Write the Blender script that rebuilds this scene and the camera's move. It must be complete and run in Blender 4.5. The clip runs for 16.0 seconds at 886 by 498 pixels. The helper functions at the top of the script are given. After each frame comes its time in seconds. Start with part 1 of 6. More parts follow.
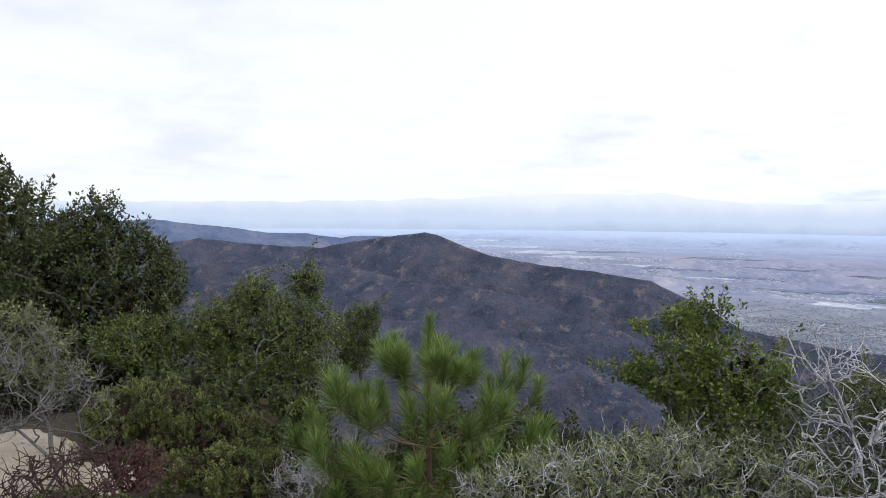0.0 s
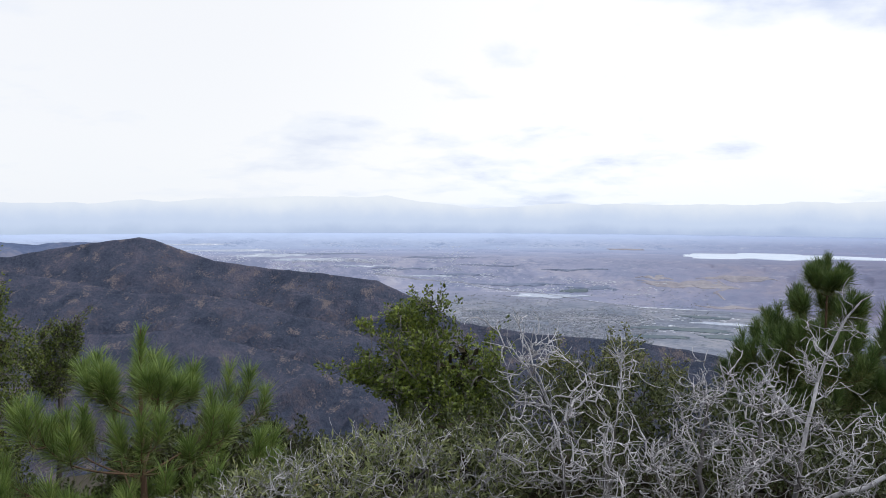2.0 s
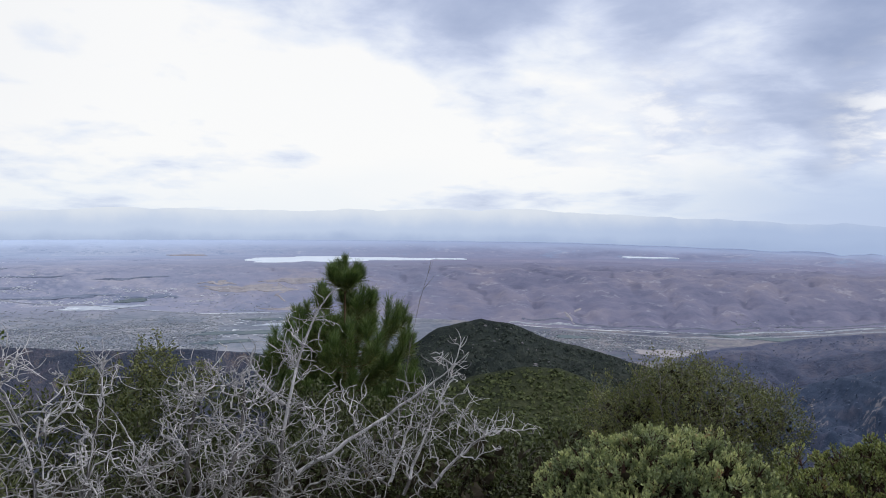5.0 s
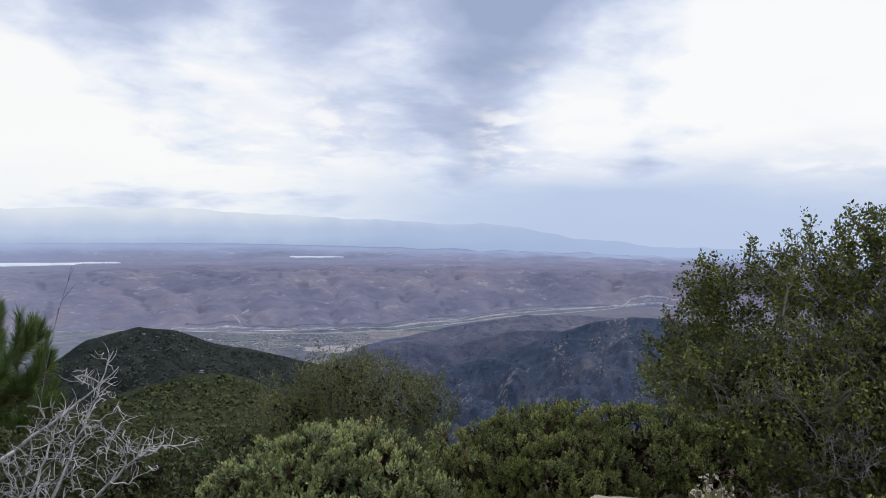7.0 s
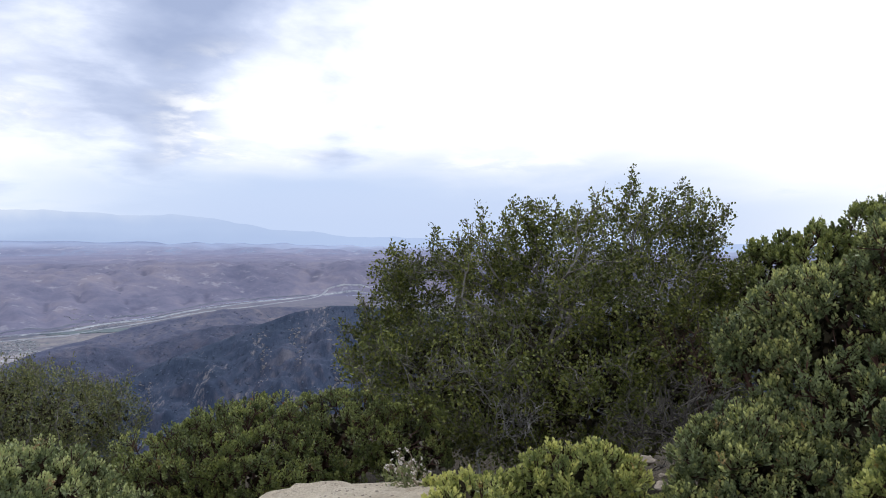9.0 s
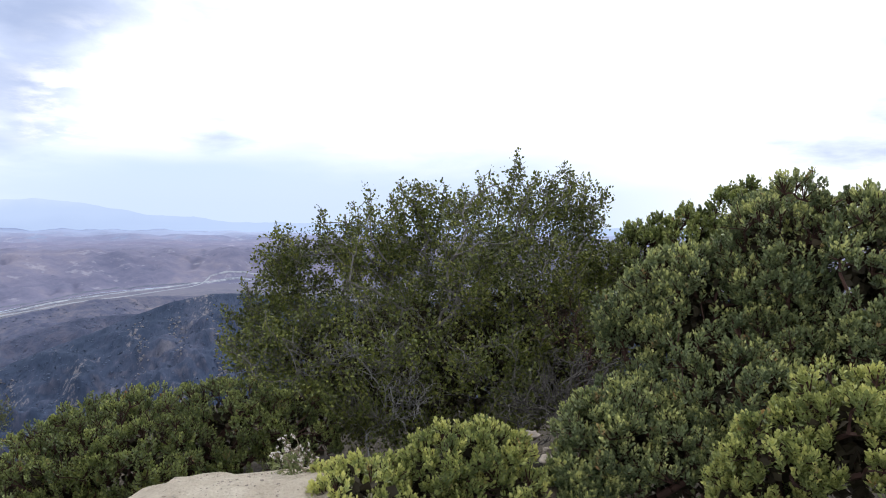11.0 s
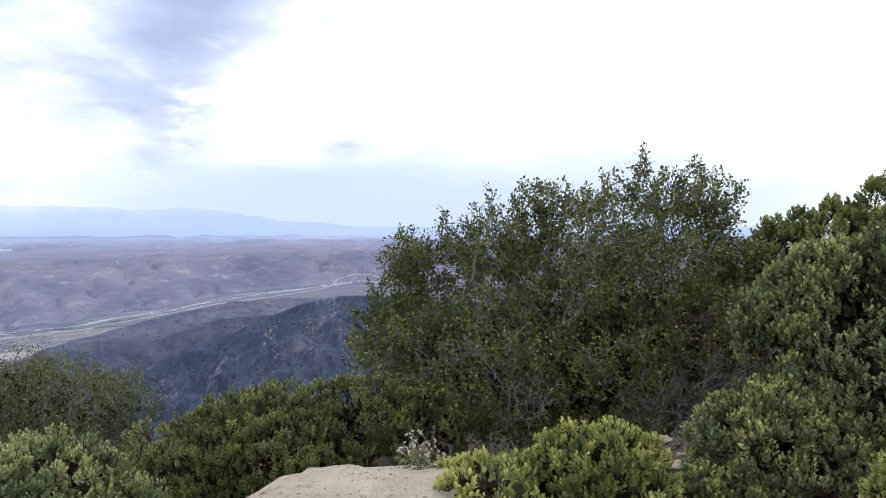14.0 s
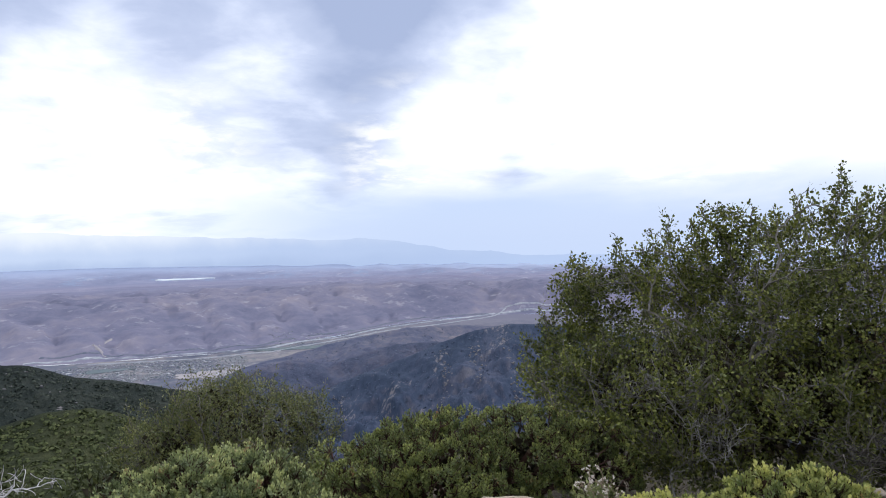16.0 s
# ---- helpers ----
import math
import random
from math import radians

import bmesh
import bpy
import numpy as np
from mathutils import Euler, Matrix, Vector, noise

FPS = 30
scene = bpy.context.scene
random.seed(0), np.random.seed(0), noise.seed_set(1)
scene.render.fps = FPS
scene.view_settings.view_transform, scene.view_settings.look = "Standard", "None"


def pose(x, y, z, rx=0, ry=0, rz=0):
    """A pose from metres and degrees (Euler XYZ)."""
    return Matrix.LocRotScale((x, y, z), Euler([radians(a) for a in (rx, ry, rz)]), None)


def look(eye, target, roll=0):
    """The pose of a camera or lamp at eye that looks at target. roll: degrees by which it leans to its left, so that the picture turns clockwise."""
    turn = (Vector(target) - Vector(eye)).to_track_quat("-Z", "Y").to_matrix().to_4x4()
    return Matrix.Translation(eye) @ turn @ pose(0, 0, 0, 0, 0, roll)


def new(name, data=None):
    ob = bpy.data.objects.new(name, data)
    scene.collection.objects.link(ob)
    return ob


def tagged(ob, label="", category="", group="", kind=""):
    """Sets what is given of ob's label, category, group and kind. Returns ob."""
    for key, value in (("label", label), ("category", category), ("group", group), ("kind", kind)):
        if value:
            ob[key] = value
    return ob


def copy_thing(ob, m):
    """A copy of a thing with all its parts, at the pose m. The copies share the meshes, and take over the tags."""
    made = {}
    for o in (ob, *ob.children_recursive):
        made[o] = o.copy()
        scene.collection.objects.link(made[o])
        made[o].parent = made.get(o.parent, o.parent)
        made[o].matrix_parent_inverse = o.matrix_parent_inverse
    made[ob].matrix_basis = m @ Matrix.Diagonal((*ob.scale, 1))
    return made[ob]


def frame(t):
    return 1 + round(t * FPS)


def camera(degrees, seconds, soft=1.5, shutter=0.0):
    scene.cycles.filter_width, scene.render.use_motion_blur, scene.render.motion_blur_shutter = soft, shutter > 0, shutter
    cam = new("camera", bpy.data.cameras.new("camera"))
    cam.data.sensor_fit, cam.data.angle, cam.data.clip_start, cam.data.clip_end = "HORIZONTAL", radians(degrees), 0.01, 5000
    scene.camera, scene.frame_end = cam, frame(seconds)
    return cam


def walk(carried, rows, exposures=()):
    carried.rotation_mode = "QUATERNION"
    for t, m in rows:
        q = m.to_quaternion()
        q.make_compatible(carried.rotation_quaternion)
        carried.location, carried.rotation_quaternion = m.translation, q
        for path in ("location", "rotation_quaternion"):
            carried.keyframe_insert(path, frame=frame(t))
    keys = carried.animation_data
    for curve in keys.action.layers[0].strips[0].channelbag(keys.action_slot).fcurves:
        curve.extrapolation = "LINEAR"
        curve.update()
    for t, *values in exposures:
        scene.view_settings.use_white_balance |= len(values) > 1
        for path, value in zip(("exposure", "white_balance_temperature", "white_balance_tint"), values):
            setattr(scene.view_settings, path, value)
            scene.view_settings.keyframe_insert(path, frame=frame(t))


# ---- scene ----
cam = camera(63.68, 16.0, soft=0.95)
EYE = 1.6  # height of the lens over the viewpoint's ground

# seconds, x, y, z from the standing place, heading (clockwise from +y), pitch, lean
PATH = [
    (0, -0.146, 0.318, 0.002, -35.14, -3.25, 0.49),
    (0.5, -0.137, 0.343, 0.005, -30.96, -3.20, 0.58),
    (1, -0.134, 0.356, 0.005, -25.72, -3.05, 0.49),
    (1.5, -0.148, 0.385, 0.006, -20.13, -3.02, 0.04),
    (2, -0.157, 0.407, 0.004, -13.54, -2.91, 0.29),
    (2.5, -0.097, 0.403, 0.007, -8.20, -2.81, -0.08),
    (3, -0.007, 0.394, 0.007, -2.77, -2.68, -0.13),
    (3.5, 0.079, 0.347, 0.002, 2.92, -2.52, -0.15),
    (3.7, 0.108, 0.316, 0.002, 5.45, -2.48, 0.10),
    (5.8, 0.316, 0.162, 0.011, 30.87, -2.08, 0.07),
    (6, 0.313, 0.162, 0.013, 33.88, -2.06, -0.12),
    (6.5, 0.311, 0.188, 0.015, 41.82, -1.94, 0.39),
    (7, 0.316, 0.190, 0.014, 46.85, -1.88, 0.69),
    (7.5, 0.311, 0.184, 0.015, 52.30, -1.95, 0.40),
    (8, 0.325, 0.194, 0.014, 58.20, -2.22, 0.70),
    (8.5, 0.311, 0.172, 0.018, 64.61, -2.37, 0.74),
    (9, 0.306, 0.174, 0.018, 70.78, -2.37, 0.50),
    (9.5, 0.314, 0.174, 0.016, 73.66, -2.61, 0.34),
    (10, 0.328, 0.175, 0.015, 77.32, -2.91, 0.62),
    (10.2, 0.325, 0.178, 0.013, 78.35, -3.05, 0.89),
    (11.2, 0.345, 0.180, -0.006, 79.80, -3.50, 0.55),
    (12.3, 0.360, 0.182, -0.026, 76.96, -3.79, 0.16),
    (12.5, 0.358, 0.184, -0.023, 76.28, -3.89, 0.29),
    (13, 0.353, 0.189, -0.023, 74.61, -3.91, 0.21),
    (13.5, 0.355, 0.194, -0.022, 72.39, -3.73, -0.01),
    (14, 0.353, 0.197, -0.022, 70.09, -3.31, -0.60),
    (14.5, 0.353, 0.201, -0.022, 67.22, -2.72, -1.21),
    (15, 0.353, 0.209, -0.022, 63.42, -1.98, -1.13),
    (15.5, 0.354, 0.216, -0.020, 59.90, -1.49, -1.26),
    (16, 0.348, 0.221, -0.020, 56.68, -0.82, -1.32),
]


def aim(x, y, z, heading, pitch, lean):
    a, b = radians(heading), radians(pitch)
    eye = Vector((x, y, z + EYE))
    return look(eye, eye + Vector((math.sin(a) * math.cos(b), math.cos(a) * math.cos(b), math.sin(b))), lean)


walk(cam, [(row[0], aim(*row[1:])) for row in PATH], exposures=[(0.0, 0.06), (2.0, -0.06), (3.7, -0.15), (6.5, -0.22), (8.0, -0.15), (9.0, 0.03), (10.2, 0.21), (12.5, 0.33), (14.5, 0.25), (16.0, 0.1)])


# ---------------------------------------------------------------- light
def facing(az, el):
    a, b = radians(az), radians(el)
    return Vector((math.sin(a) * math.cos(b), math.cos(a) * math.cos(b), math.sin(b)))


SUN_AZ, SUN_EL = 95.0, 48.0
sun = new("sun", bpy.data.lights.new("sun", "SUN"))
sun.data.energy, sun.data.angle, sun.data.color = 1.2, radians(25), (1.0, 0.985, 0.97)
sun.matrix_world = look(facing(SUN_AZ, SUN_EL) * 60, (0, 0, 0))

world = bpy.data.worlds.new("overcast_sky")
scene.world = world
world.use_nodes = True


class Nodes:
    """Short hand for building a node tree."""

    def __init__(self, tree):
        self.tree = tree
        tree.nodes.clear()

    def put(self, kind, **values):
        node = self.tree.nodes.new(kind)
        for key, value in values.items():
            if key.startswith("in_"):
                slot = node.inputs[int(key[3:])]
                if isinstance(value, bpy.types.NodeSocket):
                    self.tree.links.new(value, slot)
                else:
                    slot.default_value = value
        return node

    def math(self, how, a, b=0.0, c=0.0):
        node = self.put("ShaderNodeMath", in_0=a, in_1=b, in_2=c)
        node.operation = how
        return node.outputs[0]

    def vmath(self, how, a, b=(0, 0, 0)):
        node = self.put("ShaderNodeVectorMath", in_0=a, in_1=b)
        node.operation = how
        return node.outputs[1 if how in ("DOT_PRODUCT", "LENGTH") else 0]

    def smooth(self, value, low, high):
        node = self.put("ShaderNodeMapRange", in_0=value, in_1=low, in_2=high, in_3=0.0, in_4=1.0)
        node.interpolation_type = "SMOOTHSTEP"
        return node.outputs[0]

    def mix(self, factor, a, b):
        node = self.put("ShaderNodeMix")
        node.data_type = "RGBA"
        for n, value in ((0, factor), (6, a), (7, b)):
            if isinstance(value, bpy.types.NodeSocket):
                self.tree.links.new(value, node.inputs[n])
            else:
                node.inputs[n].default_value = value if n == 0 else (*value, 1)
        return node.outputs[2]

    def noise(self, vector, scale, detail=4.0, rough=0.55, warp=0.0):
        node = self.put("ShaderNodeTexNoise")
        if vector is not None:
            self.tree.links.new(vector, node.inputs["Vector"])
        node.inputs["Scale"].default_value = scale
        node.inputs["Detail"].default_value = detail
        node.inputs["Roughness"].default_value = rough
        node.inputs["Distortion"].default_value = warp
        return node.outputs[0]

    def ramp(self, value, stops):
        node = self.put("ShaderNodeValToRGB", in_0=value)
        ramp = node.color_ramp
        while len(ramp.elements) < len(stops):
            ramp.elements.new(0.5)
        for element, (place, colour) in zip(ramp.elements, stops):
            element.position, element.color = place, (*colour, 1)
        return node.outputs[0]


def build_sky():
    n = Nodes(world.node_tree)
    way = n.put("ShaderNodeTexCoord").outputs["Generated"]
    sky = n.put("ShaderNodeTexSky")
    sky.sky_type, sky.sun_disc = "NISHITA", False
    sky.sun_elevation, sky.sun_rotation = radians(SUN_EL), radians(SUN_AZ)
    sep = n.put("ShaderNodeSeparateXYZ", in_0=way)
    up = sep.outputs[2]
    # clouds lie on a flat deck, so they crowd together towards the horizon
    lift = n.math("ADD", n.math("MAXIMUM", up, 0.0), 0.2)
    flat = n.put("ShaderNodeCombineXYZ", in_0=n.math("DIVIDE", sep.outputs[0], lift), in_1=n.math("DIVIDE", sep.outputs[1], lift), in_2=0.0).outputs[0]
    broad = n.noise(flat, 0.8, 7.0, 0.5, 0.3)
    fine = n.noise(flat, 4.2, 6.0, 0.56, 0.25)
    body = n.math("ADD", n.math("MULTIPLY", broad, 1.0), n.math("MULTIPLY", fine, 0.30))
    body = n.math("SUBTRACT", body, 0.16)

    def spot(az, el, inner, outer):
        return n.smooth(n.vmath("DOT_PRODUCT", way, tuple(facing(az, el))), math.cos(radians(outer)), math.cos(radians(inner)))

    thick = n.math("ADD", body, 0.0)
    for az, el, inner, outer, amount in (
        (45, 16.5, 4, 14, 0.22), (57, 17, 3, 12, 0.16), (29, 16, 3, 12, 0.15), (30, 4.5, 2, 8, -0.10), (17, 21, 4, 14, 0.15), (-48, 24, 4, 20, 0.10), (-25, 20, 3, 16, 0.02), (-7, 15.5, 1, 9, -0.11), (42, 7, 2, 9, -0.03), (56, 7, 2, 7, -0.08), (17, 3.5, 2, 9, -0.08),
        (88, 17, 8, 27, -0.25), (98, 12, 3, 14, -0.12), (5, 9, 2, 15, -0.12), (-22, 10, 3, 18, -0.12), (-55, 12, 6, 34, -0.10), (18, 9, 3, 11, -0.06), (27, 5, 2, 9, -0.06), (63, 11, 3, 12, -0.05), (57, 8.5, 1, 6, -0.06), (44, 8, 1, 6, -0.06)):
        thick = n.math("MULTIPLY_ADD", spot(az, el, inner, outer), amount, thick)
    cloud = n.ramp(thick, [(0.40, (1.0, 1.0, 1.0)), (0.47, (0.85, 0.895, 0.985)), (0.54, (0.655, 0.72, 0.895)), (0.62, (0.49, 0.56, 0.755)), (0.76, (0.35, 0.42, 0.615))])
    # small sunlit heaps low in the east
    heaps = n.smooth(n.noise(flat, 4.2, 6.0, 0.55, 0.2), 0.42, 0.66)
    where = n.math("MAXIMUM", n.math("MAXIMUM", spot(55, 6.5, 1, 8), spot(36, 6.5, 1, 8)), n.math("MULTIPLY", spot(76, 6.0, 1, 8), 0.8))
    # grey rain haze under the clouds, bluer to the east
    east = n.smooth(n.vmath("DOT_PRODUCT", way, tuple(facing(70, 0))), 0.74, 0.98)
    veil = n.mix(east, (0.80, 0.89, 0.99), (0.50, 0.61, 0.84))
    low = n.math("ADD", up, n.math("MULTIPLY", n.math("SUBTRACT", broad, 0.5), 0.12))
    low = n.math("SUBTRACT", low, n.math("MULTIPLY", east, 0.035))
    cloud = n.mix(n.math("MULTIPLY", n.smooth(low, 0.095, -0.01), n.math("MULTIPLY_ADD", east, 0.5, 0.5)), cloud, veil)
    cloud = n.mix(n.math("MULTIPLY", n.math("MULTIPLY", heaps, where), n.smooth(up, 0.055, 0.085)), cloud, (0.96, 0.97, 1.0))
    # an even sheet of high cloud in the west
    west = n.smooth(n.vmath("DOT_PRODUCT", way, tuple(facing(-62, 18))), 0.50, 0.92)
    cloud = n.mix(n.math("MULTIPLY", west, 0.7), cloud, (0.815, 0.84, 0.895))
    clear = n.put("ShaderNodeBackground", in_0=sky.outputs[0], in_1=0.1)
    deck = n.put("ShaderNodeBackground", in_0=cloud, in_1=1.14)
    both = n.put("ShaderNodeMixShader", in_0=0.94, in_1=clear.outputs[0], in_2=deck.outputs[0])
    n.put("ShaderNodeOutputWorld", in_0=both.outputs[0])


build_sky()


# ---------------------------------------------------------------- materials
def finish(n, colour, rough, bump=None, strength=0.3, distance=0.05, spec=0.3, through_leaf=0.0):
    shader = n.put("ShaderNodeBsdfPrincipled")
    links = n.tree.links
    links.new(colour, shader.inputs["Base Color"])
    if isinstance(rough, bpy.types.NodeSocket):
        links.new(rough, shader.inputs["Roughness"])
    else:
        shader.inputs["Roughness"].default_value = rough
    shader.inputs["Specular IOR Level"].default_value = spec
    if bump is not None:
        relief = n.put("ShaderNodeBump")
        relief.inputs["Strength"].default_value, relief.inputs["Distance"].default_value = strength, distance
        links.new(bump, relief.inputs["Height"])
        links.new(relief.outputs[0], shader.inputs["Normal"])
    out = shader.outputs[0]
    if through_leaf:
        glow = n.put("ShaderNodeBsdfTranslucent", in_0=colour)
        out = n.put("ShaderNodeMixShader", in_0=through_leaf, in_1=out, in_2=glow.outputs[0]).outputs[0]
    n.put("ShaderNodeOutputMaterial", in_0=out)


def material(name):
    m = bpy.data.materials.new(name)
    m.use_nodes = True
    return m, Nodes(m.node_tree)


def leaf_material(name, stops, rough=0.5, spec=0.35, thin=0.10):
    m, n = material(name)
    island = n.put("ShaderNodeNewGeometry").outputs["Random Per Island"]
    place = n.put("ShaderNodeTexCoord").outputs["Object"]
    # leaves of one spray go together: broad drift, sprays, single leaves
    drift, spray_ = n.noise(place, 2.5, 3.0), n.noise(place, 11.0, 2.0)
    value = n.math("MULTIPLY_ADD", island, 0.45, n.math("MULTIPLY_ADD", drift, 0.7, n.math("MULTIPLY_ADD", spray_, 1.1, -0.65)))
    colour = n.ramp(value, stops)
    grain = n.noise(place, 160.0, 2.0)
    colour = n.mix(n.math("MULTIPLY", grain, 0.18), colour, tuple(0.6 * c for c in stops[0][1]))
    finish(n, colour, rough, spec=spec, through_leaf=thin)
    return m


def rosette_material(name, old, grown, young, dry, rough=0.5, spec=0.35, thin=0.12):
    """Stiff leaves in rosettes: old ones below, pale new ones at the tip, whole sprigs dry here and there."""
    m, n = material(name)
    island = n.put("ShaderNodeNewGeometry").outputs["Random Per Island"]
    place = n.put("ShaderNodeTexCoord").outputs["Object"]
    youth = n.put("ShaderNodeAttribute")
    youth.attribute_name = "youth"
    value = n.math("MULTIPLY_ADD", n.math("SUBTRACT", island, 0.5), 0.22, youth.outputs["Fac"])
    value = n.math("MULTIPLY_ADD", n.math("SUBTRACT", n.noise(place, 3.5, 3.0), 0.5), 0.7, value)
    colour = n.ramp(value, [(0.05, old), (0.42, grown), (0.85, young)])
    colour = n.mix(n.math("MULTIPLY", n.smooth(n.noise(place, 9.0, 3.0), 0.62, 0.70), n.smooth(island, 0.3, 0.8)), colour, dry)
    finish(n, colour, rough, spec=spec, through_leaf=thin)
    return m


def bark_material(name, dark, light, scale=30.0, low=0.30, high=0.62):
    m, n = material(name)
    place = n.put("ShaderNodeTexCoord").outputs["Object"]
    long = n.put("ShaderNodeMapping", in_0=place, in_3=(1, 1, 0.25)).outputs[0]
    grain = n.noise(long, scale, 6.0, 0.65)
    tone = n.noise(place, 2.2, 3.0)
    island = n.put("ShaderNodeNewGeometry").outputs["Random Per Island"]
    value = n.math("ADD", n.math("MULTIPLY", grain, 0.5), n.math("MULTIPLY_ADD", tone, 0.4, n.math("MULTIPLY", island, 0.12)))
    finish(n, n.ramp(value, [(low, dark), (high, light)]), 0.85, grain, 0.5, 0.004, spec=0.2)
    return m


def land_material(name, stops, broad, fine, strength=0.6, distance=1.0, stretch=(1, 1, 1), speck=None, rough=0.95, aspect=None, turn=None):
    """Open land seen from afar: broad patches, fine grain, and specks of rock or scrub."""
    m, n = material(name)
    place = n.put("ShaderNodeNewGeometry").outputs["Position"]
    mapping = n.put("ShaderNodeMapping", in_0=place, in_3=stretch)
    if turn is not None:
        # bands of rock run across the slope
        mapping.vector_type = "TEXTURE"
        mapping.inputs["Rotation"].default_value = (0, 0, radians(turn))
    lie = mapping.outputs[0]
    a, b = n.noise(lie, broad, 6.0, 0.6, 0.6), n.noise(lie, fine, 5.0, 0.65)
    value = n.math("ADD", n.math("MULTIPLY", a, 0.6), n.math("MULTIPLY", b, 0.4))
    colour = n.ramp(value, stops)
    if aspect:
        # slopes that face one way blend to a second colour ramp
        toward, cover, low, high = aspect
        face = n.vmath("DOT_PRODUCT", n.put("ShaderNodeNewGeometry").outputs["Normal"], tuple(Vector(toward).normalized()))
        colour = n.mix(n.smooth(n.math("MULTIPLY_ADD", n.math("SUBTRACT", value, 0.5), 1.2, face), low, high), colour, n.ramp(value, cover))
    if speck:
        low, high, tint, where = speck
        field = n.noise(lie, where, 3.0, 0.5)
        dots = n.noise(lie, where * 9, 5.0, 0.7)
        mask = n.smooth(n.math("ADD", n.math("MULTIPLY", field, 0.55), n.math("MULTIPLY", dots, 0.45)), low, high)
        colour = n.mix(mask, colour, tint)
    finish(n, colour, rough, b, strength, distance, spec=0.1)
    return m


OAK_LEAF = leaf_material("oak_leaf", [(0, (0.032, 0.047, 0.011)), (0.45, (0.088, 0.118, 0.024)), (0.8, (0.205, 0.245, 0.048)), (1, (0.31, 0.28, 0.08))])
BRIGHT_OAK_LEAF = leaf_material("bright_oak_leaf", [(0, (0.042, 0.065, 0.014)), (0.42, (0.108, 0.15, 0.028)), (0.78, (0.25, 0.30, 0.05)), (0.97, (0.34, 0.36, 0.07)), (1, (0.42, 0.27, 0.06))])
DARK_LEAF = leaf_material("dark_oak_leaf", [(0.0, (0.030, 0.040, 0.015)), (0.5, (0.062, 0.078, 0.024)), (1.0, (0.135, 0.145, 0.045))])
OLIVE_LEAF = leaf_material("olive_leaf", [(0, (0.065, 0.088, 0.032)), (0.45, (0.15, 0.168, 0.054)), (0.8, (0.27, 0.275, 0.098)), (1, (0.32, 0.32, 0.14))])
MANZANITA_LEAF = rosette_material("manzanita_leaf", (0.078, 0.106, 0.05), (0.22, 0.258, 0.114), (0.56, 0.568, 0.21), (0.42, 0.26, 0.12))
SILVER_LEAF = rosette_material("silvery_manzanita_leaf", (0.085, 0.115, 0.055), (0.235, 0.28, 0.125), (0.48, 0.51, 0.22), (0.36, 0.24, 0.13))
HEDGE_LEAF = rosette_material("hedge_leaf", (0.07, 0.092, 0.034), (0.19, 0.225, 0.072), (0.37, 0.40, 0.125), (0.27, 0.13, 0.06))
YELLOW_LEAF = rosette_material("yellow_green_leaf", (0.12, 0.155, 0.053), (0.33, 0.362, 0.115), (0.62, 0.61, 0.205), (0.42, 0.26, 0.11), thin=0.16)
SCRUB_MANZANITA_LEAF = rosette_material("dark_manzanita_leaf", (0.045, 0.062, 0.02), (0.115, 0.14, 0.04), (0.26, 0.28, 0.08), (0.22, 0.12, 0.05))
SCRUB_LEAF = leaf_material("scrub_leaf", [(0, (0.034, 0.048, 0.013)), (0.45, (0.112, 0.132, 0.03)), (0.8, (0.27, 0.288, 0.064)), (1, (0.37, 0.33, 0.11))], thin=0.12)
BRUSH_LEAF = leaf_material("brush_leaf", [(0, (0.10, 0.125, 0.055)), (0.5, (0.22, 0.25, 0.10)), (0.93, (0.40, 0.41, 0.19)), (1, (0.45, 0.22, 0.06))])
RED_LEAF = leaf_material("dry_red_leaf", [(0.0, (0.06, 0.025, 0.025)), (0.6, (0.13, 0.045, 0.045)), (1.0, (0.20, 0.10, 0.08))])
PINE_NEEDLE = leaf_material("pine_needle", [(0, (0.090, 0.147, 0.036)), (0.5, (0.195, 0.285, 0.072)), (1, (0.37, 0.44, 0.125))], 0.45, 0.35, 0.2)
FAR_NEEDLE = leaf_material("dark_pine_needle", [(0, (0.0578, 0.0998, 0.0315)), (0.5, (0.121, 0.184, 0.0525)), (1, (0.236, 0.289, 0.0893))], 0.45, 0.35, 0.15)
OLD_NEEDLE = leaf_material("old_pine_needle", [(0, (0.06, 0.08, 0.025)), (0.5, (0.125, 0.15, 0.045)), (1, (0.25, 0.24, 0.08))], 0.5, 0.3, 0.15)
# Dark leaf colour that stands in for shade inside the crowns.
SHADE_LEAF = leaf_material("inner_shade_leaf", [(0.0, (0.022, 0.018, 0.012)), (0.6, (0.05, 0.042, 0.026)), (1.0, (0.10, 0.075, 0.045))], 0.8, 0.15, 0.05)
PETAL = leaf_material("pale_petal", [(0.0, (0.55, 0.50, 0.46)), (0.6, (0.75, 0.70, 0.66)), (1.0, (0.65, 0.45, 0.45))])
GREY_WOOD = bark_material("bleached_wood", (0.06, 0.058, 0.06), (0.64, 0.625, 0.64), low=0.32, high=0.62)
DARK_WOOD = bark_material("dead_dark_wood", (0.022, 0.02, 0.02), (0.24, 0.225, 0.22), low=0.34, high=0.72)
WEATHERED_TWIG = bark_material("weathered_twig_bark", (0.035, 0.032, 0.03), (0.26, 0.245, 0.24))
GREY_TWIG = bark_material("grey_twig_bark", (0.04, 0.036, 0.032), (0.22, 0.205, 0.19))
BRUSH_WOOD = bark_material("weathered_brush_wood", (0.05, 0.047, 0.045), (0.36, 0.35, 0.34))
OAK_BARK = bark_material("oak_bark", (0.03, 0.027, 0.024), (0.115, 0.105, 0.095))
